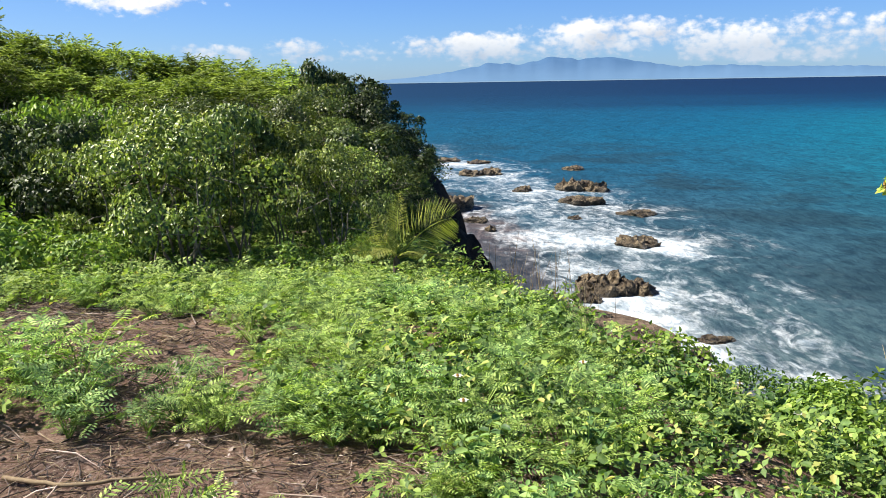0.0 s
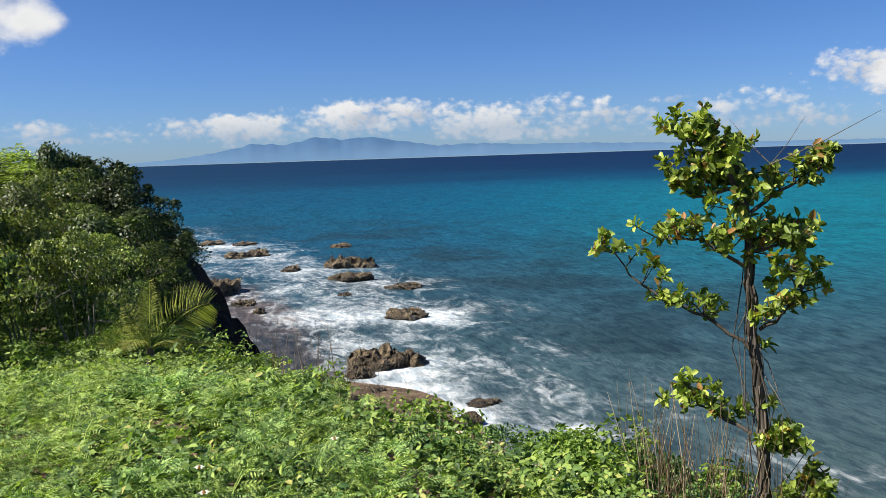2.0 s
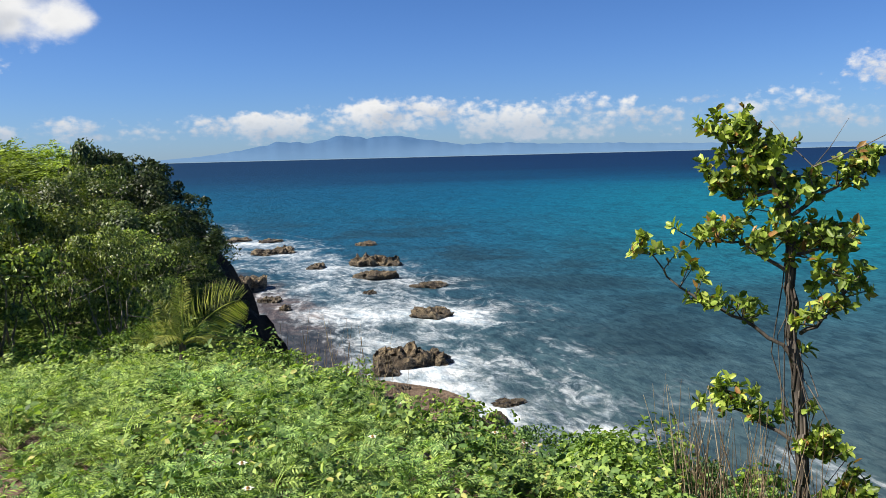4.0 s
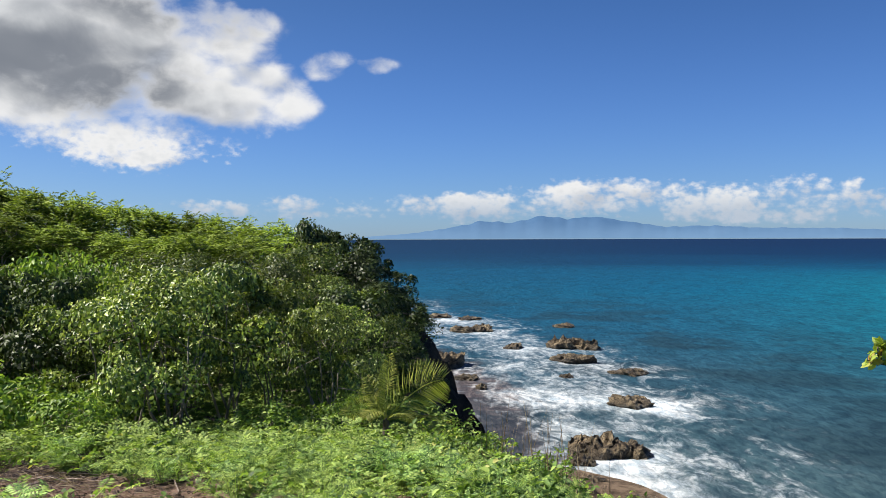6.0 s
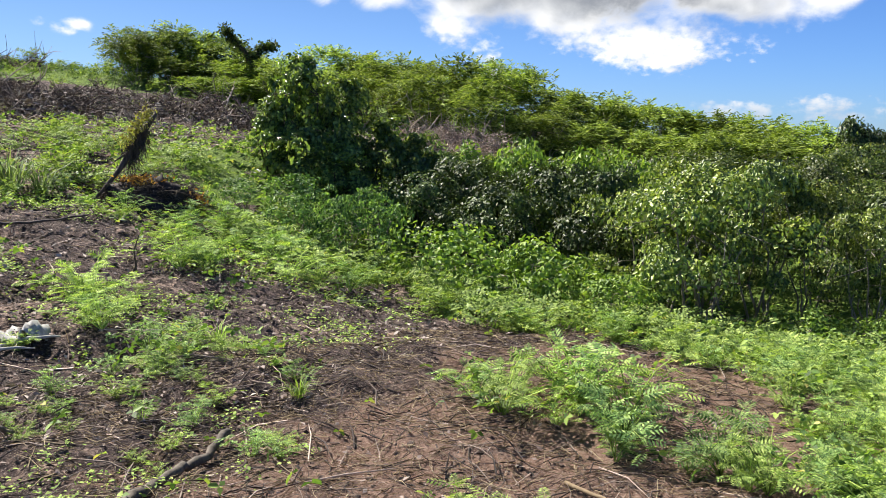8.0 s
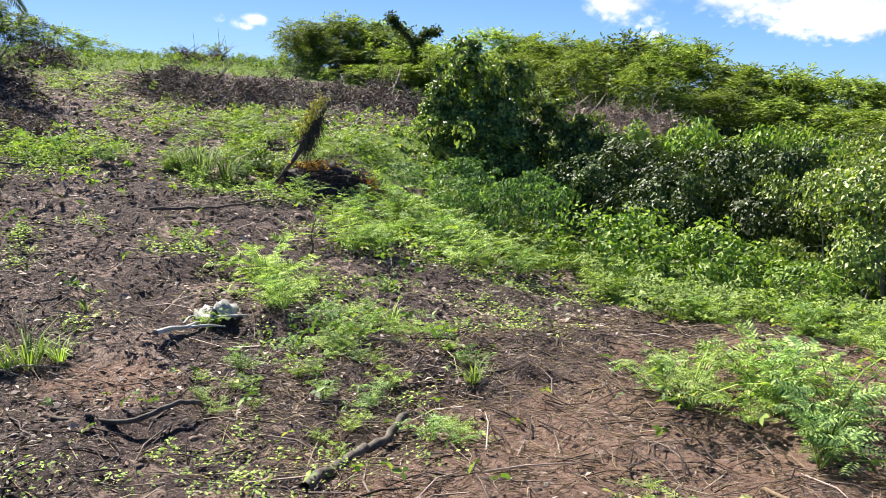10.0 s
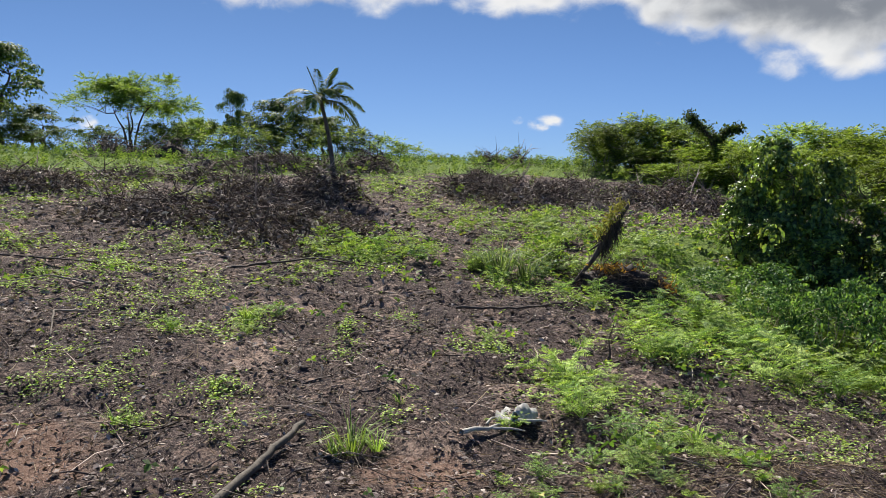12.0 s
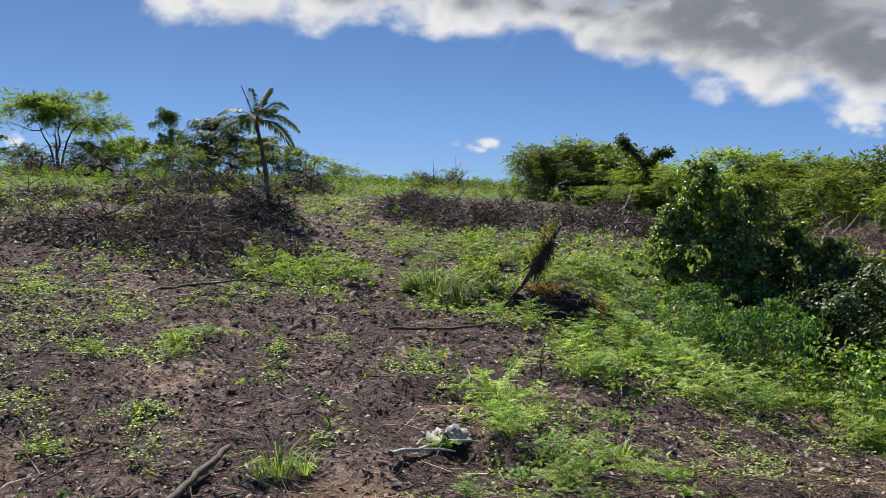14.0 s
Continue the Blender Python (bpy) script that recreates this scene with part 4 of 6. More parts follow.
glossy_tree = plant_kind("glossy_shrub", (61,), "tall dark shrub with big glossy round leaves beside the field", "shrub", "shrubs beside the field", radius=1.35, height=2.9, leaves=4000, leaf=0.145, mat=GLOSSY_LEAF, bark=DEAD_LOG, clumps=44, low=0.03, puff=0.24, fill=True)
for i, (x, y, s, top) in enumerate([(-11.6, 11.3, 0.62, 3.15), (-11.0, 11.9, 0.55, 2.75), (-12.1, 10.9, 0.5, 2.3), (-10.4, 12.3, 0.55, 2.0), (-9.8, 12.6, 0.5, 1.7), (-11.3, 10.9, 0.5, 1.7), (-10.6, 11.4, 0.5, 1.5), (-12.3, 11.9, 0.5, 2.6)]):
    glossy_tree(x, y, s, top, i * 63.0, i)

far_tree = plant_kind("hill_tree", (71, 72), "small dark green tree with a forked trunk on the hill crest", "tree", "trees on the hill crest", radius=2.0, height=5.0, leaves=6600, leaf=0.17, mat=DOME_LEAF, bark=DEAD_LOG, wide=False, low=0.32, stems=3, clumps=24, puff=0.32, flat=0.5)
umbrella = plant_kind("umbrella_tree", (75, 76), "feathery light green flat-topped tree on the hill crest", "tree", "trees on the hill crest", radius=3.3, height=3.6, leaves=13000, leaf=0.2, mat=UMBRELLA_LEAF, bark=DEAD_LOG, wide=False, slim=0.34, low=0.5, stems=4, clumps=34, flat=0.24, puff=0.24, spray=12)
for i, (yaw, d, s, top) in enumerate([(98.4, 42, 1.15, 10.0), (95.4, 46, 1.25, 10.7), (93.0, 48, 0.95, 7.9), (81.1, 40, 0.34, 7.9), (78.3, 41, 0.9, 7.7), (75.0, 42, 0.7, 7.0), (101.5, 40, 1.0, 9.6)]):
    far_tree(-d * math.sin(radians(yaw)), d * math.cos(radians(yaw)), s, top, i * 67.0, i)
for i, (yaw, d, s, top) in enumerate([(87.6, 40, 0.76, 8.35), (83.6, 43, 0.42, 6.9)]):
    umbrella(-d * math.sin(radians(yaw)), d * math.cos(radians(yaw)), s, top, i * 67.0, i)
dome_tree = plant_kind("dome_tree", (91, 92), "dense dark green fine-leaved dome-shaped tree on the hill crest", "tree", "trees on the hill crest", radius=2.2, height=3.2, leaves=6500, leaf=0.2, mat=DOME_LEAF, bark=DEAD_LOG, wide=False, slim=0.34, clumps=26, puff=0.34, flat=0.5, low=0.12, fill=True, spray=12)
for i, (yaw, d, s, top) in enumerate([(53.6, 36.5, 0.85, 6.05), (51.3, 36.0, 0.8, 5.75), (55.3, 37.5, 0.5, 5.1)]):
    dome_tree(-d * math.sin(radians(yaw)), d * math.cos(radians(yaw)), s, top, i * 67.0, i)
for i, (yaw, d, s, top) in enumerate([(86.2, 41, 0.5, 6.5), (84.6, 40, 0.45, 6.3), (82.4, 41, 0.5, 6.6), (79.8, 41, 0.55, 7.0), (76.6, 40, 0.55, 6.9), (74.4, 40, 0.5, 6.5), (72.6, 40, 0.45, 6.2), (89.6, 42, 0.45, 6.3), (92.2, 42, 0.35, 6.1), (94.4, 43, 0.45, 6.6), (96.2, 42, 0.7, 7.1), (98.6, 41, 0.8, 7.6), (101.0, 40, 0.8, 7.8)]):
    dome_tree(-d * math.sin(radians(yaw)), d * math.cos(radians(yaw)), s, top, i * 41.0, i, "dark green rounded bush in the row on the hill crest")
crest_bush = plant_kind("crest_bush", (78, 79), "small dark green bush on the hill crest", "bush", "bushes on the hill crest", radius=1.2, height=1.2, leaves=1900, leaf=0.125, mat=HILL_LEAF, bark=BARK, wide=False, clumps=24, puff=0.32, slim=0.32, spray=8)
for i, (yaw, d, s, h) in enumerate([(91, 40, 0.6, 0.8), (86, 38, 1.0, 1.3), (84, 39, 1.2, 1.5), (81, 39, 1.2, 1.7), (79.5, 38, 1.0, 1.4), (77, 39, 1.2, 1.8), (74, 39, 1.2, 1.6), (71, 40, 1.1, 1.3), (69, 40, 0.9, 0.9), (64.5, 40, 0.5, 0.7), (61.8, 40, 0.5, 0.9), (60, 40, 0.5, 0.6), (57, 37, 0.9, 1.1), (55.5, 36, 1.2, 1.7), (52, 35, 1.3, 1.9), (49.5, 34, 1.3, 2.0), (48, 33, 1.2, 1.9), (96.5, 41, 1.2, 1.3), (99, 39, 1.3, 1.5), (102.5, 38, 1.3, 1.5), (67.2, 41, 0.5, 0.6), (63.2, 41, 0.4, 0.5)]):
    x, y = -d * math.sin(radians(yaw)), d * math.cos(radians(yaw))
    crest_bush(x, y, s, float(land_z(x, y)) + h, i * 53.0, i)


def add_frond(rib, blade, base, out, length, rise, droop, r, pairs=26, blade_len=0.3, across=(0, 0, 1.0), blade_w=1.0):
    """A palm frond: an arched rib with hanging narrow leaflets on both sides."""
    q = np.linspace(0, 1, 9)
    out = np.asarray(out, float)
    pts = base + out * (q * length)[:, None] * math.cos(rise) + np.array([0, 0, 1.0]) * ((q * math.sin(rise) - droop * q ** 2.2) * length)[:, None]
    add_tube(rib, pts, np.linspace(0.014, 0.003, 9) * length / 1.4, 4)
    t = np.repeat(np.linspace(0.14, 0.99, pairs), 2)
    P = np.stack([np.interp(t, q, pts[:, k]) for k in range(3)], 1)
    tang = unit(np.stack([np.interp(t, q, np.gradient(pts[:, k])) for k in range(3)], 1))
    side = unit(np.cross(tang, np.array(across, float))) * np.tile([1, -1], pairs)[:, None]
    D = unit(side + tang * 0.75 - np.array([0, 0, 0.35 if across[2] else 0.25]) + 0.08 * r.normal(size=P.shape))
    ln = blade_len * length * (0.35 + np.sin(np.pi * np.clip(t * 0.85 + 0.12, 0, 1))) * 0.8
    add_leaves(blade, P, D, np.cross(D, side) + np.array([0, 0, 0.4]) if across[2] else np.tile([-0.6, -0.55, 0.6], (len(D), 1)), ln, blade_w * length / pairs, 0.2)


def build_palm(name, x, y, height, fronds, length, label, seed, trunk_r=0.07, rise=(0.15, 1.2), lean=(0.0, 0.0), droop=0.55, leaf=PALM_LEAF, spread=()):
    r = np.random.default_rng(seed)
    ob = new(name)
    ob.matrix_world = pose(x, y, float(land_z(x, y)) - 0.03)
    q = np.linspace(0, 1, 22)
    pts = np.stack([lean[0] * q ** 2, lean[1] * q ** 2, q * height], 1)
    b = Build()
    add_tube(b, pts, trunk_r * (1.25 - 0.45 * q + 0.06 * (np.arange(22) % 2)), 8)
    part("trunk", b.mesh("trunk", TREE_BARK, True), ob)
    given = [(math.degrees(k * 2.4 + r.uniform(-0.3, 0.3)), length * r.uniform(0.8, 1.1), rise[0] + (rise[1] - rise[0]) * (1 - k / max(1, fronds - 1)), droop) for k in range(fronds)]
    for turn, long, lift, sag, *wide in spread or given:
        a = radians(turn)
        rib, blade = Build(), Build()
        add_frond(rib, blade, pts[-1], (math.cos(a), math.sin(a), 0), long, lift, sag, r, pairs=46 if spread else 26, blade_len=wide[0] if wide else 0.3, across=(0.3, -1.0, 0.0) if len(wide) > 1 else (0, 0, 1.0), blade_w=0.55 if height < 1 else 1.15)
        frond = part("frond", blade.mesh("frond", leaf), ob)
        part("rib", rib.mesh("rib", leaf), frond)
    return tagged(ob, label, "palm")


build_palm("coconut_palm", -20.4, 5.5, 2.45, 12, 1.6, "slim young coconut palm standing in a brush pile", 81, trunk_r=0.055, lean=(-0.1, -0.3),
           spread=((255, 1.05, 1.25, 0.12, 0.16), (200, 0.95, 1.4, 0.12, 0.22), (100, 1.25, 1.25, 0.28), (60, 1.35, 0.95, 0.55), (80, 1.3, 0.6, 0.72), (110, 1.2, 0.3, 0.75), (280, 1.25, 0.75, 0.6), (250, 1.2, 0.35, 0.72), (300, 1.2, 0.2, 0.7), (10, 1.2, 0.8, 0.7), (330, 1.2, 0.5, 0.75), (170, 1.2, 0.6, 0.7), (40, 1.1, 0.15, 0.7), (130, 1.2, 0.9, 0.5)))
build_palm("young_palm", -0.70, 10.9, 0.5, 8, 1.4, "stemless young coconut palm with arching fronds at the cliff edge", 83, trunk_r=0.05, leaf=YOUNG_PALM_LEAF,
           spread=((2, 1.22, 0.88, 0.32, 0.36, 1), (40, 0.95, 1.50, 0.05, 0.17, 1), (120, 0.8, 1.45, 0.05, 0.14, 1), (172, 0.75, 1.2, 0.15, 0.24, 1), (190, 0.75, 0.75, 0.55, 0.36, 1), (-4, 1.2, 0.25, 0.30, 0.16), (235, 0.7, 0.9, 0.6, 0.3), (140, 0.8, 1.0, 0.5, 0.3), (-40, 0.7, 0.7, 0.6, 0.3)))


def build_coast_tree():
    """A thin leaning tree at the brink, its trunk wrapped in vine."""
    r = np.random.default_rng(91)
    bx, by = 3.29, 4.0
    ob = new("coast_tree")
    ob.matrix_world = pose(bx, by, -0.72, 0, 0, -37) @ Matrix.Diagonal((0.9, 0.9, 0.94, 1))
    trunk = [(0.03, -0.55), (0.04, 0.0), (0.04, 0.25), (0.02, 0.6), (-0.02, 1.05), (-0.05, 1.4), (-0.07, 1.75), (-0.09, 2.05), (-0.2, 2.3), (-0.31, 2.5)]
    limbs = [[(-0.05, 1.14), (-0.31, 1.36), (-0.6, 1.47), (-0.88, 1.66), (-1.03, 1.88)], [(0.0, 1.3), (0.16, 1.46), (0.29, 1.65)], [(-0.07, 2.05), (0.16, 2.23), (0.42, 2.34)], [(-0.09, 2.3), (-0.42, 2.52), (-0.57, 2.58)],
             [(-0.05, 0.6), (-0.38, 0.77), (-0.53, 0.78)], [(0.04, 0.1), (0.24, 0.22), (0.42, 0.32)], [(-0.07, 1.68), (-0.38, 1.87), (-0.64, 1.9)], [(-0.07, 1.8), (0.1, 1.85), (0.24, 1.82)], [(-0.15, 2.2), (-0.4, 2.15), (-0.58, 2.24)], [(0.03, 0.55), (0.15, 0.5), (0.2, 0.58)]]
    wood, crown = Build(), Build()

    def line(pts, wig):
        q = np.linspace(0, len(pts) - 1, 3 * len(pts))
        a = np.array([(p[0], 0.0, p[1]) for p in pts])
        c = np.stack([np.interp(q, np.arange(len(pts)), a[:, k]) for k in range(3)], 1)
        return c + r.normal(size=c.shape) * wig * (np.arange(len(c)) > 0)[:, None] + np.stack([0 * q, 0.25 * wig / 0.012 * (q / q[-1]) * r.uniform(-1, 1), 0 * q], 1) * (wig > 0.009)

    def rosette(p, d, count):
        """Stiff leaves round a twig's end, tilted up along it."""
        a = np.arange(count) * 2.4 + r.uniform(0, 6.28)
        d = unit(np.asarray(d, float))
        s = unit(np.cross(d, [0.3, 1.0, 0.2]))
        u = np.cross(s, d)
        D = unit(d * r.uniform(0.2, 1.1, count)[:, None] + np.cos(a)[:, None] * s + np.sin(a)[:, None] * u)
        P = p - d * (r.uniform(0, 0.07, count))[:, None]
        L = r.uniform(0.046, 0.084, count)
        add_wide_leaves(crown, P, D, unit(d + 0.5 * r.normal(size=(count, 3))), L, L * 0.58)

    def loose(a, e, count):
        """Single leaves along a twig."""
        q = r.uniform(0.1, 1.0, (count, 1))
        D = unit(r.normal(size=(count, 3)) + [0, 0, 0.5])
        L = r.uniform(0.045, 0.08, count)
        add_wide_leaves(crown, a + (e - a) * q + r.normal(size=(count, 3)) * 0.012, D, unit(r.normal(size=(count, 3)) + [-0.6, 0, 0.8]), L, L * 0.6)

    t = line(trunk, 0.008)
    add_tube(wood, t, np.linspace(0.045, 0.014, len(t)), 8)
    for l in limbs:
        c = line(l, 0.012)
        add_tube(wood, c, np.linspace(0.015, 0.004, len(c)), 5)
        rosette(c[-1], c[-1] - c[-3], 10)
        for _ in range(22):
            k = r.integers(len(c) // 4, len(c))
            e = c[k] + np.array([r.normal() * 0.08, r.normal() * 0.10, r.uniform(0.02, 0.17)])
            add_tube(wood, np.stack([c[k], (c[k] + e) / 2 + r.normal(size=3) * 0.012, e]), [0.005, 0.004, 0.0025], 4)
            rosette(e, e - c[k] + [0, 0, 0.04], r.integers(7, 12))
            loose(c[k], e, 5)
    for _ in range(64):
        k = r.integers(len(t) * 2 // 3, len(t)) if r.uniform() < 0.75 else r.integers(6, len(t))
        e = t[k] + np.array([r.normal() * 0.14, r.normal() * 0.14, r.uniform(-0.02, 0.16)])
        add_tube(wood, np.stack([t[k], (t[k] + e) / 2 + [0, 0, -0.02], e]), [0.005, 0.004, 0.0025], 4)
        rosette(e, e - t[k] + [0, 0, 0.04], r.integers(7, 12))
        loose(t[k], e, 6)
    for k in range(5):
        q = np.linspace(0, 1, 40)
        idx = (q * (len(t) - 8)).astype(int)
        add_tube(wood, t[idx] + np.stack([np.cos(q * 13 + k * 1.3), np.sin(q * 13 + k * 1.3), 0 * q], 1) * (0.045 - 0.018 * q)[:, None], 0.008, 4)
    for k in range(9):
        a, b = t[r.integers(3, 12)], t[r.integers(12, 24)]
        m = (a + b) / 2 + np.array([r.normal() * 0.14, r.normal() * 0.1, -0.05])
        add_tube(wood, np.stack([a, (a + m) / 2 + r.normal(size=3) * 0.03, m, (m + b) / 2 + r.normal(size=3) * 0.03, b]), 0.004, 4)
    for s in ([0.1, 0.35], [0.28, -0.1], [-0.12, 0.2]):
        e = np.array([0.05, 0, 2.35])
        add_tube(wood, np.stack([e, e + [s[0], s[1] * 0.3, 0.12], e + [s[0] * 2.2, s[1], 0.3]]), [0.004, 0.003, 0.0015], 4)
    part("trunk", wood.mesh("trunk", TREE_BARK, True), ob)
    part("crown", crown.mesh("crown", COAST_LEAF), ob)
    tagged(ob, "thin leaning tree with leathery round leaves at the brink", "tree")


build_coast_tree()


# ---- meadow ----
def build_meadow():
    """The low carpet of broad three-part leaves."""
    r = np.random.default_rng(5)
    n = 270000
    x, y = r.uniform(-17, 5.5, n), r.uniform(-7, 15, n)
    d = np.hypot(x, y)
    keep = (r.uniform(0, 1, n) < cover_at(x, y) * np.clip(1.3 - d / 15, 0.25, 1) * (0.4 + 0.6 * step(0.5, 2.0, y)) * (0.45 + 0.55 * step(-0.6, 1.0, x)) * (0.35 + 0.65 * step(-0.35, 0.25, rough(x, y, 0.45) + 0.6 * rough(x, y, 0.2)))) & (x < edge(y) + 2.5)
    x, y = x[keep], y[keep]
    n = len(x)
    swell = np.clip(0.45 + 0.6 * wob(x, y, 2.6, 1) + 0.4 * wob(x, y, 6.1, 2), 0, 1.3)
    h = 0.03 + 0.36 * np.clip(swell + 0.35 * rough(x, y, 0.22), 0, 1.4) * r.uniform(0.25, 1.0, n)
    P = np.stack([x, y, land_z(x, y) + h], 1)
    N = unit(np.array([-0.42, 0.03, 0.85]) + 0.55 * r.normal(size=(n, 3)))
    b = Build()
    L = r.uniform(0.022, 0.05, n) * (1 + 0.06 * np.hypot(x, y))
    a0 = r.uniform(0, 2 * math.pi, n)
    for k in range(3):
        a = a0 + k * 1.9 - 1.9
        D = np.stack([np.cos(a), np.sin(a), -0.15 + 0 * a], 1)
        D = unit(D - N * (D * N).sum(1, keepdims=True))
        if k == 1:
            add_wide_leaves(b, P, D, N, L, L * 0.66)
        else:
            add_leaves(b, P, D, N, L * 0.9, L * 0.55)
    tagged(new("meadow_plants", b.mesh("meadow_plants", MEADOW_LEAF)), "carpet of bright green low trefoil-leaved weeds", "weeds", kind="stuff")


build_meadow()


def feather_meshes(seed, tall=0.42, pairs=5, raw=False, mat=None, per=9):
    r = np.random.default_rng(seed)
    stem, leaf = Build(), Build()
    for s in range(11):
        a = s * 2.4 + r.uniform(-0.3, 0.3)
        lean = r.uniform(0.3, 1.3)
        top = np.array([math.cos(a) * lean * 0.34, math.sin(a) * lean * 0.34, tall * 0.86 - 0.16 * lean + r.uniform(-0.06, 0.06)])
        pts = np.array([top * q + np.array([0, 0, 0.06 * math.sin(q * 3.1)]) for q in np.linspace(0, 1, 4)])
        add_tube(stem, pts, np.linspace(0.005, 0.002, 4), 3)
        q = r.uniform(0.12, 1.0, per)
        P = top * q[:, None] + np.stack([0 * q, 0 * q, 0.06 * np.sin(q * 3.1)], 1)
        ang = r.uniform(0, 2 * math.pi, per)
        D = unit(np.stack([np.cos(ang), np.sin(ang), r.uniform(-0.25, 0.35, per)], 1) + 0.4 * unit(top))
        add_feathers(leaf, P, D, unit(np.array([-0.4, 0, 0.95]) + 0.36 * r.normal(size=(per, 3))), r.uniform(0.068, 0.132, per) * (9 / per) ** 0.5, pairs, 0.36)
    if raw:
        return leaf
    return [stem.mesh("stem", FEATHER_LEAF)], leaf.mesh("foliage", mat or FEATHER_LEAF)


FEATHERS = [feather_meshes(s, pairs=6, mat=[None, BLUE_FEATHER][s % 2]) for s in (51, 52, 53, 54)]


def stemmed_plant(name, pair, x, y, scale, turn, label, category, group):
    ob = new(name)
    for stalk in pair[0]:
        part("stem", stalk, ob)
    part("foliage", pair[1], ob)
    ob.matrix_world = pose(x, y, float(land_z(x, y)) - 0.01, 0, 0, turn) @ Matrix.Diagonal((scale, scale, scale, 1))
    return tagged(ob, label, category, group)


def herb_meshes(seed, stems=5, leaf=0.07, tall=0.34, mat=None):
    """An upright weed: stems with pairs of pointed leaves."""
    r = np.random.default_rng(seed)
    stalks, blade = [], Build()
    for s in range(stems):
        a = s * 2.4 + r.uniform(-0.4, 0.4)
        top = np.array([math.cos(a) * 0.10 * r.uniform(0.3, 1.6), math.sin(a) * 0.10 * r.uniform(0.3, 1.6), tall * r.uniform(0.65, 1.1)])
        stem = Build()
        add_tube(stem, np.stack([top * 0, top * [0.3, 0.3, 0.5], top]), [0.005, 0.004, 0.002], 4)
        stalks.append(stem.mesh("stem", FEATHER_LEAF))
        for k in range(6):
            q = 0.25 + 0.75 * k / 5
            for side in (0, 1):
                b = a + k * 1.57 + side * math.pi + r.uniform(-0.3, 0.3)
                D = unit(np.array([[math.cos(b), math.sin(b), r.uniform(-0.1, 0.6)]]))
                L = leaf * r.uniform(0.7, 1.2) * (1.15 - 0.5 * q)
                add_wide_leaves(blade, (top * [0.6 * q + 0.4 * q * q, 0.6 * q + 0.4 * q * q, q])[None], D, unit(np.array([[0, 0, 1.0]]) + 0.25 * r.normal(size=(1, 3))), L, L * 0.55)
    return stalks, blade.mesh("foliage", mat or MEADOW_LEAF)


HERBS = [herb_meshes(55), herb_meshes(56, mat=HERB_LEAF), herb_meshes(57, 6, 0.085, 0.38, HERB_LEAF)]
BIG_HERB = herb_meshes(58, 6, 0.2, 0.55, HERB_LEAF)


def near_plants(count, x0, x1, y0, y1, least=0.0):
    made = 0
    while made < count:
        x, y = r0.uniform(x0, x1), r0.uniform(y0, y1)
        if x > edge(y) + 0.4 or r0.uniform() > float(cover_at(x, y)) - least or x * x + y * y < 5.5:
            continue
        made += 1
        yield made, x, y


for k, x, y in near_plants(200, -6, 0.9, 2.2, 7.5, 0.3):
    stemmed_plant("feathery_plant", FEATHERS[k % 4], x, y, r0.uniform(0.45, 1.1), r0.uniform(0, 360), "bright green feathery-leaved seedling in the meadow", "plant", "feathery seedlings")
for k, x, y in near_plants(230, -0.8, 4.0, 2.3, 9, 0.15):
    stemmed_plant("broadleaf_weed", HERBS[k % 3], x, y, r0.uniform(0.5, 1.0) * (0.65 if x > edge(y) - 1.8 else 1.0), r0.uniform(0, 360), "upright light green broad-leaved weed in the meadow", "weed", "broad-leaved weeds")
for k, (x, y, s) in enumerate([(-2.4, 4.35, 1.3), (-2.75, 4.0, 1.2), (-1.95, 3.95, 1.2), (-2.1, 4.4, 1.3), (-1.9, 3.75, 0.8), (-6.05, 3.4, 1.1), (-5.6, 3.5, 0.8), (-8.45, 3.75, 0.5), (-12.6, 4.0, 0.9), (-13.2, 3.8, 0.9), (-13.6, 4.3, 0.9), (-14.1, 3.9, 0.8), (-12.1, 4.4, 0.7), (-11.6, 5.1, 0.8), (-12.1, 5.6, 0.9), (-11.0, 5.2, 0.7), (-11.2, 6.1, 0.8)]):
    stemmed_plant("feathery_plant", FEATHERS[k % 4], x, y, s, k * 77.0, "bushy bright green feathery seedling on bare soil", "plant", "feathery seedlings")
for k, (x, y, s) in enumerate([(2.0, 4.75, 0.62), (2.2, 4.9, 0.55), (2.15, 4.55, 0.5), (2.9, 4.6, 0.4)]):
    stemmed_plant("large_leaf_plant", BIG_HERB, x, y, s, k * 97.0, "large-leaved green plant at the brink", "plant", "large-leaved plants")
for k, (x, y, s) in enumerate([(-6.4, 3.5, 0.6), (-6.2, 3.35, 0.5), (-5.3, 3.0, 0.5), (-6.8, 4.2, 0.6), (-5.2, 2.5, 0.5), (-4.8, 2.7, 0.45), (-5.0, 3.4, 0.7), (-4.9, 3.1, 0.6), (-4.1, 2.75, 0.5), (-5.1, 4.0, 0.6), (-6.4, 4.8, 0.6), (-9.5, 1.4, 0.6), (-9.2, 0.5, 0.5), (-7.1, 0.0, 0.35), (-9.7, 1.7, 0.6), (-8.9, 1.2, 0.55),
                               (-10.0, 6.3, 0.9), (-9.7, 6.0, 0.8), (-10.3, 5.9, 0.7), (-9.4, 6.5, 0.8), (-9.9, 7.2, 0.9), (-11.4, 7.2, 0.9), (-7.8, 5.6, 0.7), (-8.6, 5.9, 0.8), (-3.0, 4.1, 0.8), (-2.8, 4.3, 0.7)]):
    stemmed_plant("feathery_plant", FEATHERS[k % 4], x, y, s, k * 61.0, "small yellow-green feathery seedling on bare soil", "plant", "feathery seedlings")
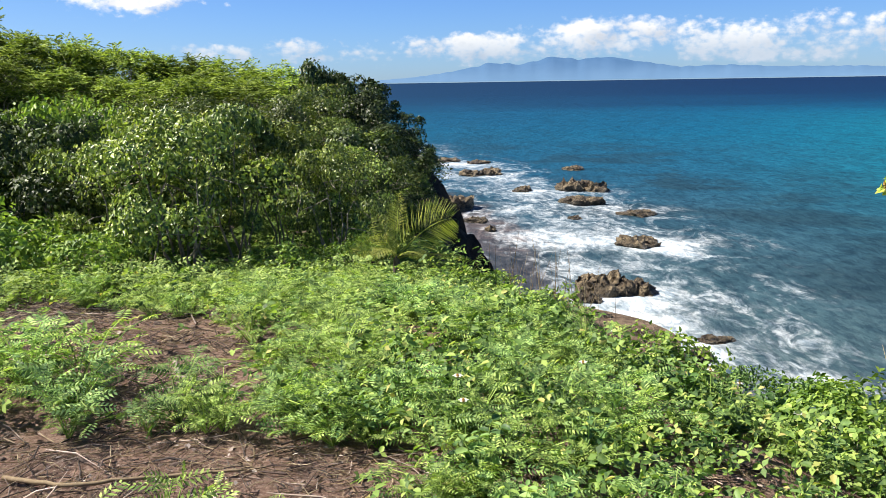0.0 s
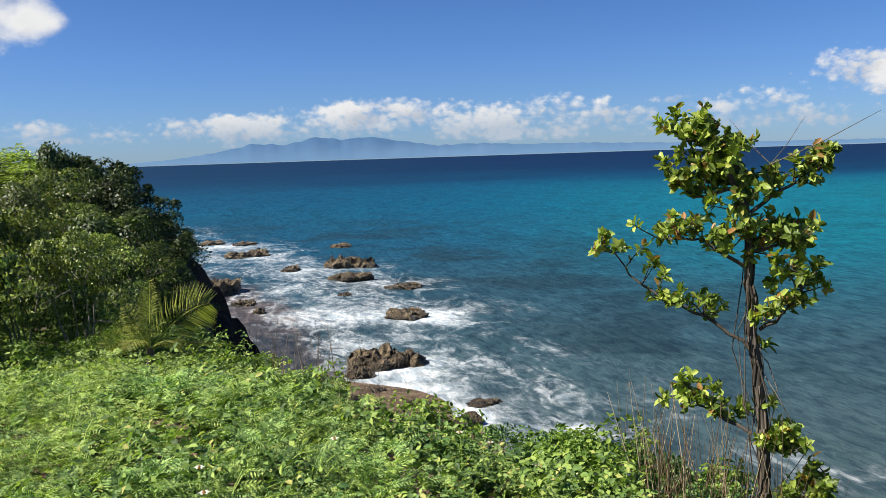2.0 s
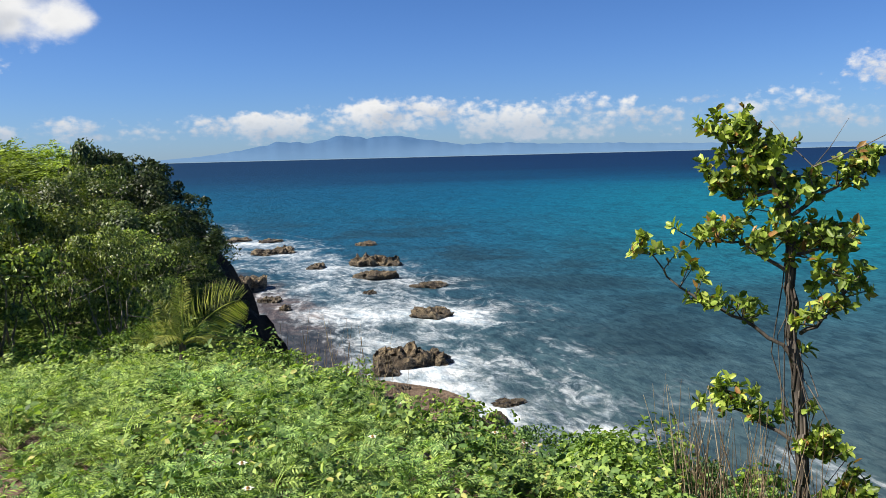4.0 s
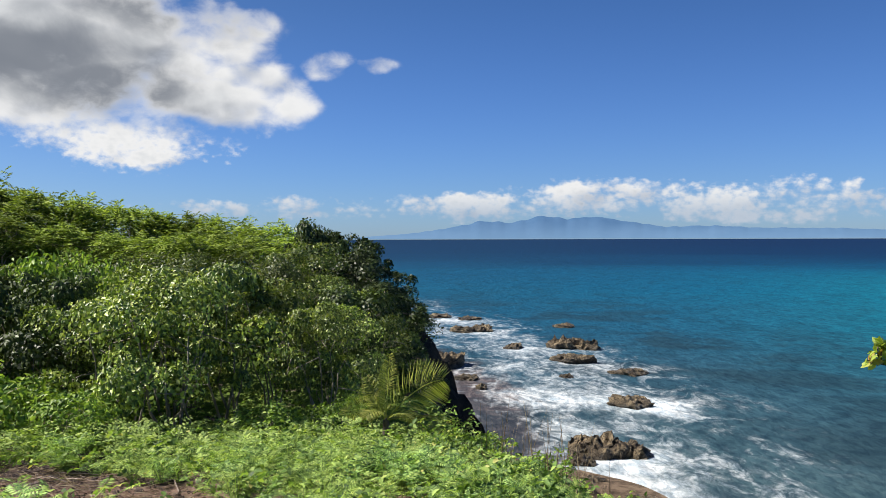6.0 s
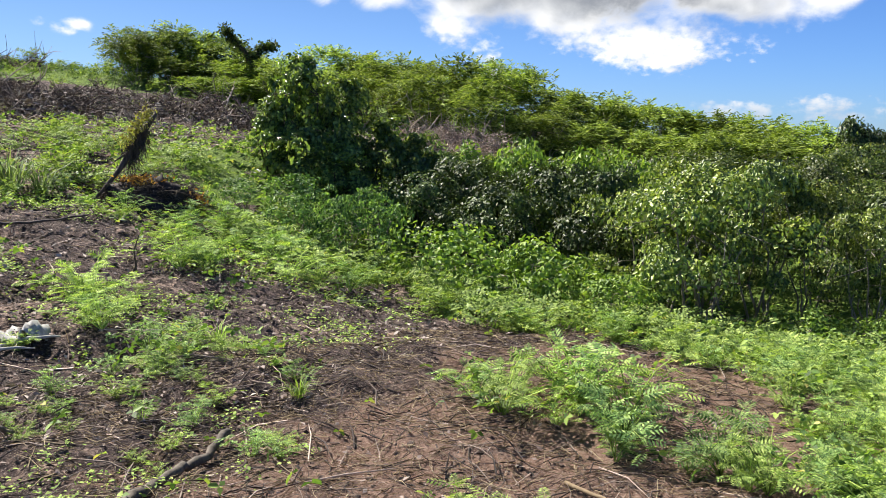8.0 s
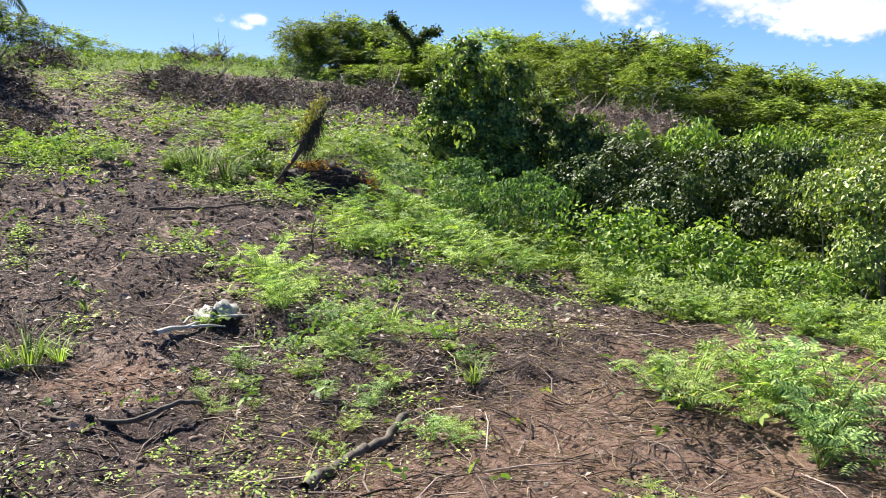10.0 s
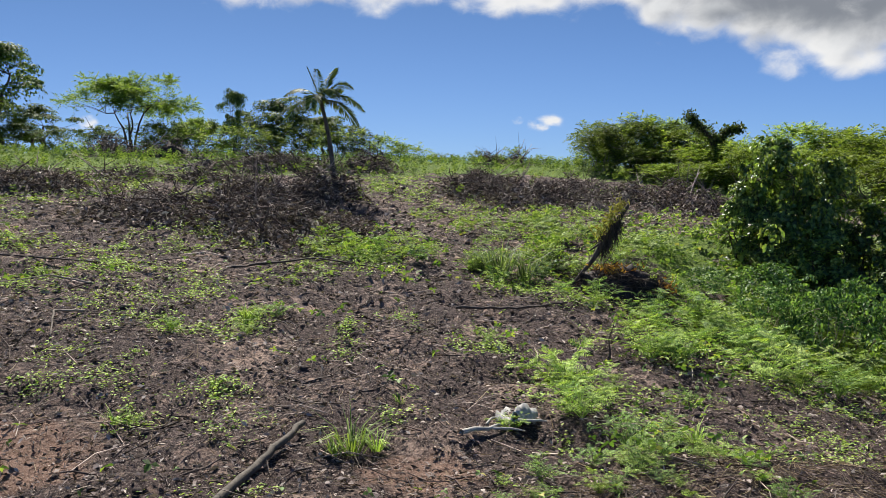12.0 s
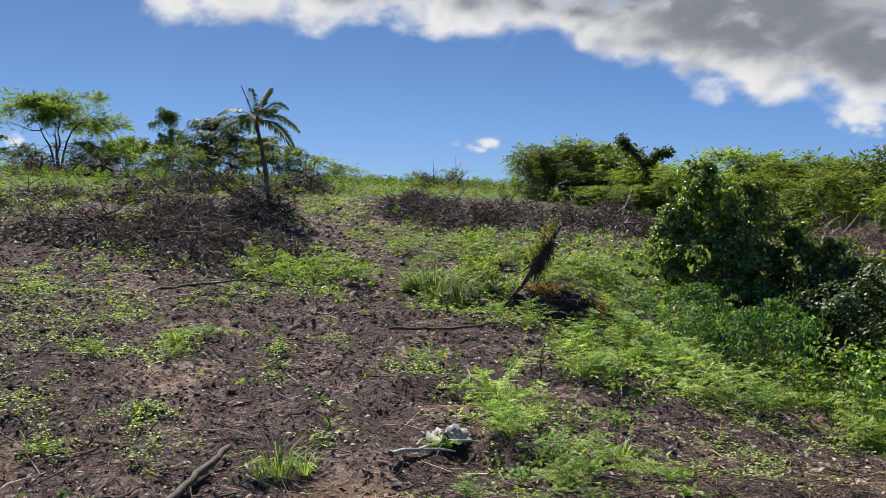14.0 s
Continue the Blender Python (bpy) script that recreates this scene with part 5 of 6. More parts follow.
for k in range(38):
    x, y = [(-4.7, 2.5), (-5.4, 3.3), (-4.4, 2.9), (-3.7, 2.6), (-5.2, 3.6), (-4.6, 3.6), (-6.3, 3.6)][k % 7]
    x, y = x + r0.normal(0, 0.32), y + r0.normal(0, 0.3)
    stemmed_plant("feathery_plant", FEATHERS[k % 4], x, y, r0.uniform(0.22, 0.5), k * 77.0, "small bright green ferny seedling on the cleared soil", "plant", "feathery seedlings")
for k in range(60):
    x, y = r0.uniform(-10, -5.5), r0.uniform(3.0, 8)
    if float(cover_at(x, y)) > 0.25:
        stemmed_plant("feathery_plant", FEATHERS[k % 4], x, y, r0.uniform(0.6, 1.5), k * 77.0, "bright green feathery-leaved seedling beside the field", "plant", "feathery seedlings")


def build_far_feathers():
    """The feathery plants farther off, joined."""
    kinds = [feather_meshes(s, pairs=3, raw=True, per=5) for s in (251, 252, 253)]
    kinds = [(np.concatenate(k.V), np.concatenate(k.F[4])) for k in kinds]
    b = Build()

    def put(x, y, s, k):
        V, F = kinds[k % 3]
        a = r0.uniform(0, 6.28)
        c, d = math.cos(a) * s, math.sin(a) * s
        W = np.stack([V[:, 0] * c - V[:, 1] * d + x, V[:, 0] * d + V[:, 1] * c + y, V[:, 2] * s + float(land_z(x, y))], 1)
        b.add(W, F)

    for k, x, y in near_plants(270, -10, 2.0, 7.0, 11.5):
        put(x, y, r0.uniform(0.6, 1.3) * (0.55 if x > edge(y) - 1.6 else 1.0), k)
    for k, x, y in near_plants(45, 0.4, 3.0, 3.4, 8.5):
        put(x, y, r0.uniform(0.4, 0.75), k)
    for k in range(110):
        x, y = r0.uniform(-18, -9), r0.uniform(3.0, 10.5)
        if float(cover_at(x, y)) > 0.3 and math.hypot(x + 10.2, y - 6.7) > 0.9:
            put(x, y, r0.uniform(0.7, 1.6), k)
    tagged(new("feathery_thicket", b.mesh("feathery_thicket", FEATHER_LEAF)), "bright green feathery seedlings along the shrubs", "plants", kind="stuff")


build_far_feathers()


def build_flower(x, y, h):
    b, c, s = Build(), Build(), Build()
    ob = new("white_flower")
    ob.matrix_world = pose(x, y, float(land_z(x, y)))
    a = np.arange(6) * math.pi / 3
    D = np.stack([np.cos(a), np.sin(a), 0.25 + 0 * a], 1)
    add_leaves(b, np.tile([0, 0, h], (6, 1)), D, np.tile([0, 0, 1.0], (6, 1)), 0.026, 0.02)
    add_tube(c, [(0, 0, h - 0.004), (0, 0, h + 0.008)], [0.008, 0.006], 8)
    add_tube(s, [(0, 0, 0), (0.01, 0, h * 0.5), (0, 0, h)], [0.002, 0.0015, 0.001], 4)
    part("petals", b.mesh("petals", PETAL), ob, "white petals")
    part("heart", c.mesh("heart", DRY_LEAF), ob, "yellow flower heart")
    part("stem", s.mesh("stem", FEATHER_LEAF), ob)
    tagged(ob, "small white wild flower in the meadow", "flower", "white flowers")


PETAL = leaf_material("petal", (0.72, 0.72, 0.70), (0.78, 0.78, 0.76), (0.82, 0.82, 0.8), gloss=0.6)
for x, y, h in [(0.04, 3.45, 0.36), (0.06, 3.2, 0.34), (1.0, 4.7, 0.3), (1.5, 4.4, 0.3), (2.2, 4.3, 0.32), (2.5, 4.0, 0.34), (1.9, 5.0, 0.3), (2.8, 4.3, 0.3), (0.7, 4.0, 0.3), (1.7, 3.7, 0.32)]:
    build_flower(x, y, h)


def build_dry_stems():
    r = np.random.default_rng(17)
    b = Build()
    n = 360
    ang, rad = r.uniform(0, 6.28, n), 0.55 * np.sqrt(r.uniform(0, 1, n))
    cx = np.where(np.arange(n) < 270, 3.1, np.where(np.arange(n) < 315, 1.35, 1.0))
    cy = np.where(np.arange(n) < 270, 4.1, np.where(np.arange(n) < 315, 8.6, 9.6))
    x, y = cx + np.cos(ang) * rad, cy + np.sin(ang) * rad
    P = np.stack([x, y, land_z(x, y) - 0.02], 1)
    Q = P + np.stack([r.normal(0, 0.14, n), r.normal(0, 0.14, n), r.uniform(0.3, 1.1, n)], 1)
    add_sticks(b, P, Q, r.uniform(0.0025, 0.0055, n), 0.06, r)
    tagged(new("dry_stems", b.mesh("dry_stems", STRAW)), "thin dry straw-coloured stems at the brink", "dry stems", kind="stuff")


build_dry_stems()


# ---- cleared field ----
def scatter(r, n, near=1.0):
    """Places on the cleared field, denser towards the eye."""
    d = 2.0 + 26 * r.uniform(0, 1, n) ** (1.0 + near)
    yaw = np.radians(np.where(r.uniform(0, 1, n) < 0.82, r.uniform(-40, 108, n), r.uniform(108, 320, n)))
    d = np.where(r.uniform(0, 1, n) < 0.04, 2.0 * np.sqrt(r.uniform(0, 1, n)), d)
    x, y = -0.3 - d * np.sin(yaw), d * np.cos(yaw) - 0.1
    ok = (cover_at(x, y) < 0.75) & (x < edge(y) - 0.5)
    return x[ok], y[ok]


def build_litter(name, n, mat, lo, hi, thick, seed, label, within=()):
    r = np.random.default_rng(seed)
    x, y = scatter(r, n)
    if within:
        x, y = r.uniform(within[0], within[1], n), r.uniform(within[2], within[3], n)
        ok = cover_at(x, y) < 0.6
        x, y = x[ok], y[ok]
    n = len(x)
    L = r.uniform(lo, hi, n) * (0.7 + 0.05 * np.hypot(x, y))
    a = r.uniform(0, 6.28, n)
    z = land_z(x, y)
    P = np.stack([x, y, z + r.uniform(0.0, 0.02, n)], 1)
    x2, y2 = x + np.cos(a) * L, y + np.sin(a) * L
    Q = np.stack([x2, y2, land_z(x2, y2) + r.uniform(0.0, 0.05, n)], 1)
    b = Build()
    add_sticks(b, P, Q, L * thick * r.uniform(0.6, 1.4, n), 0.09, r)
    tagged(new(name, b.mesh(name, mat)), label, "litter", kind="stuff")


build_litter("straw_litter", 11000, STRAW, 0.04, 0.18, 0.020, 101, "dry straw and stalks strewn over bare soil")
build_litter("meadow_straw", 15000, STRAW, 0.05, 0.2, 0.015, 107, "dry pale stalks lying on bare soil beside the meadow", (-5.0, 2.0, 1.8, 7.5))
build_litter("meadow_twigs", 4000, DEAD_LOG, 0.06, 0.3, 0.016, 108, "dark broken stalks lying on bare soil beside the meadow", (-5.0, 2.0, 1.8, 7.5))
build_litter("branch_litter", 3200, GREY_TWIG, 0.2, 0.6, 0.011, 106, "pale broken branches strewn over bare soil")
build_litter("twig_litter", 9000, DEAD_WOOD, 0.05, 0.3, 0.024, 102, "dark broken twigs strewn over bare soil")


def build_clods():
    r = np.random.default_rng(103)
    x, y = scatter(r, 13000, 0.9)
    n = len(x)
    size = (0.006 + 0.04 * r.uniform(0, 1, n) ** 2.6) * np.clip(0.35 + 0.09 * np.hypot(x, y), 0.4, 2.2)
    a = np.arange(5) * 2 * math.pi / 5
    ring = np.stack([np.cos(a), np.sin(a), 0 * a], 1)
    base = np.concatenate([ring, ring * 0.78 + [0, 0, 0.42], [[0.1, 0.1, 0.62]]])
    V = base[None] * size[:, None, None] * r.uniform(0.65, 1.35, (n, 11, 1)) + r.normal(size=(n, 11, 3)) * 0.09 * size[:, None, None] + np.stack([x, y, land_z(x, y) - 0.004], 1)[:, None]
    k = np.arange(n)[:, None] * 11
    b = Build()
    b.add(V.reshape(-1, 3), np.concatenate([k + [i, (i + 1) % 5, 5 + (i + 1) % 5, 5 + i] for i in range(5)]))
    b.F[3].append(np.concatenate([k + [5 + i, 5 + (i + 1) % 5, 10] for i in range(5)]))
    mat, nn, done = material("clod")
    isl = nn("ShaderNodeNewGeometry", out=8)
    co = nn("ShaderNodeNewGeometry", out=0)
    col = nn.ramp(isl, [(0.0, (0.030, 0.020, 0.017)), (0.6, (0.10, 0.068, 0.055)), (1.0, (0.30, 0.205, 0.155))])
    done(nn("ShaderNodeBsdfPrincipled", {"Base Color": col, "Roughness": 0.95, "Normal": bumped(nn, nn.noise(co, 90.0, 4.0), 0.8, 0.01)}))
    tagged(new("soil_clods", b.mesh("soil_clods", mat)), "crumbled dark clods of reddish soil", "clods", kind="stuff")


build_clods()


def build_leaf_litter():
    r = np.random.default_rng(105)
    x, y = scatter(r, 170000, 0.8)
    keep = (x < -4.2 + 0.8 * rough(x, y, 0.8)) | (r.uniform(0, 1, len(x)) < 0.2)
    x, y = x[keep], y[keep]
    n = len(x)
    b = Build()
    P = np.stack([x, y, land_z(x, y) + r.uniform(0.003, 0.03, n)], 1)
    D = unit(np.stack([r.normal(size=n), r.normal(size=n), 0.35 * r.normal(size=n)], 1))
    L = r.uniform(0.02, 0.075, n) * np.clip(0.3 + 0.1 * np.hypot(x, y), 0.4, 2.2)
    add_leaves(b, P, D, unit(np.array([0, 0, 1.0]) + 0.7 * r.normal(size=(n, 3))), L, L * r.uniform(0.12, 0.55, n))
    tagged(new("leaf_litter", b.mesh("leaf_litter", LITTER_LEAF)), "dry brown leaf litter and chips on bare soil", "litter", kind="stuff")


build_leaf_litter()


# thicker patches of weeds in the field: x, y, half width
WEED_PATCHES = [(-12.9, 3.9, 0.9), (-9.5, 1.4, 0.45), (-9.2, 0.5, 0.4), (-12.4, -0.9, 0.7), (-12.6, 0.0, 0.5), (-14.8, -1.2, 0.9), (-19.5, -2.0, 1.2), (-20.4, 2.4, 1.0), (-8.2, 3.6, 0.4), (-8.8, 2.2, 0.25), (-7.1, -0.05, 0.3), (-7.5, 0.7, 0.3),
                (-6.4, 0.75, 0.3), (-6.4, 3.5, 0.5), (-5.5, 3.1, 0.3), (-6.8, 4.2, 0.5), (-7.8, 5.5, 0.6), (-6.4, 2.05, 0.2), (-9.3, 3.0, 0.3), (-9.0, 1.1, 0.4), (-11.8, 2.8, 0.6), (-13.6, 5.0, 0.7),
                (-8.5, 2.1, 0.3), (-8.1, 3.6, 0.35), (-5.1, 2.5, 0.45), (-6.4, 4.8, 0.5), (-7.5, 0.7, 0.3), (-5.4, 5.5, 0.5), (-4.6, 4.9, 0.5), (-5.0, 4.1, 0.4), (-4.0, 2.7, 0.4),
                (-6.2, 3.9, 0.4), (-3.5, 2.7, 0.4), (-11.0, 5.4, 0.8), (-12.2, 6.3, 0.9), (-10.0, 5.8, 0.7), (-16.5, 9.0, 0.8)]


def build_field_weeds():
    r = np.random.default_rng(104)
    b = Build()
    x, y = scatter(r, 8500, 0.35)
    ok = (np.hypot(x, y) > 5.0) | (x < -3.2)
    x, y = x[ok], y[ok]
    far = np.hypot(x, y)
    patch = wob(x, y, 0.55, 7) + 0.8 * rough(x, y, 1.6) + 0.6 * rough(x, y, 0.6)
    keep = patch + 0.05 * (far - 12).clip(-6, 10) + 0.07 * (y - 2.5).clip(-4, 4) > 0.36 + 0.16 * step(8, 11, far)
    x, y, far = x[keep], y[keep], far[keep]
    for wx, wy, wr in WEED_PATCHES:
        m = int(9 * wr / 0.4)
        px, py = wx + r.normal(0, 0.55 * wr, m), wy + r.normal(0, 0.42 * wr, m)
        x, y, far = np.append(x, px), np.append(y, py), np.append(far, np.hypot(px, py))
    ok = (far > 6.3) | (r.uniform(0, 1, len(x)) < 0.35)
    x, y, far = x[ok], y[ok], far[ok]
    for cx, cy, far in zip(x, y, far):
        n = int(r.integers(10, 60))
        rad = r.uniform(0.03, 0.12) * (0.7 + 0.06 * far)
        tall = r.uniform(0.05, 0.26)
        ux, uy = r.normal(0, 1, n), r.normal(0, 1, n)
        px, py = cx + ux * rad, cy + uy * rad
        P = np.stack([px, py, land_z(px, py) + 0.01 + tall * np.exp(-(ux ** 2 + uy ** 2)) * r.uniform(0.3, 1.0, n)], 1)
        a = r.uniform(0, 6.28, n)
        D = np.stack([np.cos(a), np.sin(a), r.uniform(-0.1, 0.6, n)], 1)
        L = r.uniform(0.015, 0.040, n) * (0.6 + 0.065 * far)
        add_leaves(b, P, D, unit(np.array([0, 0, 1.0]) + 0.4 * r.normal(size=(n, 3))), L, L * 0.55)
    tagged(new("field_weeds", b.mesh("field_weeds", FEATHER_LEAF)), "sparse yellow-green weeds sprouting on cleared soil", "weeds", kind="stuff")
    b = Build()
    n = 13000
    u = r.uniform(20, 44, n)
    v = r.uniform(-14, 24, n)
    keep = r.uniform(0, 1, n) < 0.12 + 0.75 * step(24, 31, u + 2.0 * wob(-u, v, 0.35, 2))
    u, v = u[keep], v[keep]
    P = np.stack([-u, v, land_z(-u, v) + r.uniform(0.0, 0.18, len(u))], 1)
    D = unit(r.normal(size=P.shape) + [0, 0, 1.2])
    add_feathers(b, P, D, unit(np.array([0, 0, 1.0]) + 0.5 * r.normal(size=P.shape)), r.uniform(0.14, 0.36, len(u)), 3, 0.45)
    tagged(new("hill_grass", b.mesh("hill_grass", CREST_GRASS)), "green grass and weeds along the hill crest", "grass", kind="stuff")


build_field_weeds()


def build_brush_pile(x, y, wide, deep, high, turn, n, seed, mat=None, label="ragged heap of dark dead branches on the cleared field", lift=1.0):
    """Ragged bunches of twigs over an added dark core that gives the inner shade, with long branches sticking out."""
    r = np.random.default_rng(seed)
    high = high * 1.15
    M = np.array(pose(0, 0, 0, 0, 0, turn).to_3x3())
    z0 = land_z(x, y)
    ob = new("brush_pile")
    ob.matrix_world = pose(x, y, float(z0))
    spots = r.uniform(-0.72, 0.72, (8, 2))
    tall = r.uniform(0.35, 1.0, 8)

    def heap(px, py):
        """Height of the heap over the ground, by place in the pile's own square."""
        h = 0 * px
        for (sx, sy), t in zip(spots, tall):
            h = np.maximum(h, t * np.exp(-(((px - sx) / 0.34) ** 2 + ((py - sy) / 0.36) ** 2)))
        return high * h

    def spot(px, py, up):
        c = np.stack([px * wide / 2, py * deep / 2, 0 * px], 1) @ M.T
        c[:, 2] = land_z(x + c[:, 0], y + c[:, 1]) - z0 + up
        return c

    # added dark sheet, coloured like the shade between closely packed twigs
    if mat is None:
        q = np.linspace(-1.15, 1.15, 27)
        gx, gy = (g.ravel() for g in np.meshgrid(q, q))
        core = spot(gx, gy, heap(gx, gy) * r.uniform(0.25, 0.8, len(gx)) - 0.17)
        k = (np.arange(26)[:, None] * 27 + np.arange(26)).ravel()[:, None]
        part("debris", mesh_np("debris", core, k + [0, 1, 28, 27], DARK_CORE), ob, "added dark core, for the shade inside the heap")
    n = int(n * 0.65)
    k = r.integers(0, 8, n)
    px, py = spots[k, 0] + r.normal(0, 0.22, n), spots[k, 1] + r.normal(0, 0.24, n)
    C = spot(px, py, heap(px, py) * r.uniform(0.2, 1.05, n) + 0.02)
    L = 0.12 + 0.75 * r.uniform(0, 1, n) ** 1.8
    d = unit(np.stack([r.normal(size=n), r.normal(size=n), r.normal(size=n) * 0.55 * lift + 0.15 * lift], 1))
    P, Q = C - d * L[:, None] / 2, C + d * L[:, None] / 2
    for E in (P, Q):
        E[:, 2] = np.maximum(E[:, 2], land_z(x + E[:, 0], y + E[:, 1]) - z0 + 0.01)
    b = Build()
    add_sticks(b, P, Q, r.uniform(0.003, 0.011, n), 0.14, r)
    tagged(part("twig_tangle", b.mesh("twig_tangle", mat or DEAD_WOOD), ob), "tangle of dead twigs", kind="stuff")
    m = 4 * n
    k = r.integers(0, 8, m)
    px, py = spots[k, 0] + r.normal(0, 0.26, m), spots[k, 1] + r.normal(0, 0.28, m)
    C = spot(px, py, heap(px, py) * r.uniform(0.2, 0.9, m) + 0.02)
    b = Build()
    L = r.uniform(0.05, 0.17, m)
    add_leaves(b, C, unit(r.normal(size=(m, 3)) * [1, 1, 0.6]), unit(r.normal(size=(m, 3)) + [0, 0, 0.5]), L, L * r.uniform(0.12, 0.5, m))
    tagged(part("dead_leaves", b.mesh("dead_leaves", mat or LITTER_LEAF), ob), "withered dark leaves", kind="stuff")
    for i in range(14):
        c = spot(spots[i % 8][:1], spots[i % 8][1:], high * tall[i % 8] * 0.5)[0]
        a, l = r.uniform(0, 6.28), r.uniform(0.5, 1.4)
        v = np.array([math.cos(a), math.sin(a), 0.0]) * l * r.uniform(0.25, 1.0) + np.array([0, 0, r.uniform(-0.02, 0.75) * l])
        b = Build()
        add_tube(b, [c - v * 0.5, c + r.normal(size=3) * 0.08, c + v * 0.45 + r.normal(size=3) * 0.08, c + v], [0.026, 0.021, 0.015, 0.006], 5)
        m = c + v * r.uniform(0.3, 0.6)
        w = v * 0.4 + r.normal(size=3) * 0.25
        add_tube(b, [m, m + w * 0.5 + r.normal(size=3) * 0.04, m + w], [0.013, 0.010, 0.005], 4)
        part("branch", b.mesh("branch", [mat or DEAD_LOG, GREY_TWIG][i % 3 == 0], True), ob)
    return tagged(ob, label, "brush pile", "brush piles")


# near-black tone of the added cores, standing for the shade inside
DARK_CORE = bark_material("debris", (0.016, 0.011, 0.010), (0.055, 0.036, 0.030), 9.0, varied=0.0)
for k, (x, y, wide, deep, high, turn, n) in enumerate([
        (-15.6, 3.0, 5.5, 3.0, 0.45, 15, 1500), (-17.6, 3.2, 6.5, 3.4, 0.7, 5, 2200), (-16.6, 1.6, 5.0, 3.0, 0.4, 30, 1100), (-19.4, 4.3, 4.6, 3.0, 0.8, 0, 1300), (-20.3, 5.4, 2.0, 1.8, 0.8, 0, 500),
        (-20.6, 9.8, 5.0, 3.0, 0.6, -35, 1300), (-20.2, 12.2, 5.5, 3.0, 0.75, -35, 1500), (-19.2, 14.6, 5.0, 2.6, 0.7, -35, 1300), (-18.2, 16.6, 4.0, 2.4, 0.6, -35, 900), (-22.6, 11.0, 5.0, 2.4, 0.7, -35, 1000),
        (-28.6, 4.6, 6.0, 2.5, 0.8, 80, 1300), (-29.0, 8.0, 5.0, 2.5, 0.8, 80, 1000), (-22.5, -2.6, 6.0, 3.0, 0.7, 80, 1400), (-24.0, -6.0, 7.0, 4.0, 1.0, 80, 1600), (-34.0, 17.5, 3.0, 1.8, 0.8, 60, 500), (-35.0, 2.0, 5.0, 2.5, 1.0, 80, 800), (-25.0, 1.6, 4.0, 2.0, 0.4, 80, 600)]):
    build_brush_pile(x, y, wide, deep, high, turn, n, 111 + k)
build_brush_pile(-12.2, 18.6, 4.6, 2.6, 0.95, 20, 1500, 219, GREY_TWIG, "bare grey-brown dead bush on the hillside", 1.9)
build_brush_pile(-14.4, 18.8, 3.6, 2.2, 0.8, 20, 1000, 220, GREY_TWIG, "bare grey-brown dead bush on the hillside", 1.9)


def build_branch(name, pts, radius, mat, label, seed=0, ends=0.45):
    r = np.random.default_rng(seed)
    pts = np.array([(x, y, float(land_z(x, y)) + z) for x, y, z in pts])
    q = np.linspace(0, len(pts) - 1, 5 * len(pts))
    c = np.stack([np.interp(q, np.arange(len(pts)), pts[:, k]) for k in range(3)], 1)
    c[1:-1] += r.normal(size=(len(c) - 2, 3)) * radius * 0.25
    b = Build()
    add_tube(b, c - pts[0], np.linspace(radius, radius * ends, len(c)) * r.uniform(0.88, 1.12, len(c)), 8)
    ob = new(name, b.mesh(name, mat, True))
    ob.location = pts[0]
    return tagged(ob, label, "branch", "fallen branches")


build_branch("fallen_branch", [(-5.3, 0.35, 0.02), (-5.8, 0.76, 0.05), (-6.27, 1.15, 0.08)], 0.03, TREE_BARK, "thick dark broken branch sticking up from the soil", 1, 0.8)
build_branch("fallen_branch", [(-3.35, 1.75, 0.03), (-3.5, 2.1, 0.05), (-3.62, 2.45, 0.05), (-3.75, 2.7, 0.09)], 0.03, TREE_BARK, "forked brown branch lying on bare soil", 2, 0.7)
build_branch("fallen_branch", [(-1.95, 3.25, 0.03), (-1.6, 3.12, 0.03), (-1.2, 3.2, 0.02), (-0.9, 3.22, 0.03)], 0.012, STRAW, "thin pale stick lying on bare soil", 3)
build_branch("fallen_branch", [(-4.9, 1.2, 0.02), (-4.6, 1.5, 0.06), (-4.45, 1.75, 0.12), (-4.6, 1.95, 0.05)], 0.018, TREE_BARK, "crooked brown branch lying on bare soil", 8, 0.7)
build_branch("fallen_branch", [(-9.6, 3.9, 0.03), (-9.3, 4.6, 0.12), (-9.1, 5.2, 0.2)], 0.02, DEAD_LOG, "long dark branch lying on the field", 4)
build_branch("fallen_branch", [(-13.6, -1.4, 0.05), (-13.1, -0.5, 0.12), (-13.0, 0.3, 0.04), (-12.7, 1.0, 0.08)], 0.014, DEAD_LOG, "long dark branch lying on the field", 5)
build_branch("fallen_branch", [(-12.2, 1.6, 0.02), (-12.0, 2.8, 0.18), (-11.6, 3.6, 0.05)], 0.018, DEAD_LOG, "crooked dark branch lying on the field", 6)
build_branch("fallen_branch", [(-7.7, 4.85, 0.0), (-7.72, 4.85, 0.25), (-7.68, 4.88, 0.42)], 0.012, DEAD_LOG, "short dead stem standing in the field", 7)
for k in range(24):
    x, y = scatter(r0, 1, 0.6)
    if len(x):
        a, l = r0.uniform(0, 6.28), r0.uniform(0.25, 0.7)
        build_branch("fallen_branch", [(x[0], y[0], 0.02), (x[0] + math.cos(a) * l, y[0] + math.sin(a) * l, r0.uniform(0.03, 0.1)), (x[0] + math.cos(a + 0.4) * 2 * l, y[0] + math.sin(a + 0.4) * 2 * l, 0.03)], r0.uniform(0.008, 0.018), [DEAD_LOG, BARK, GREY_TWIG][k % 3], "dead crooked branch lying on bare soil", 20 + k)


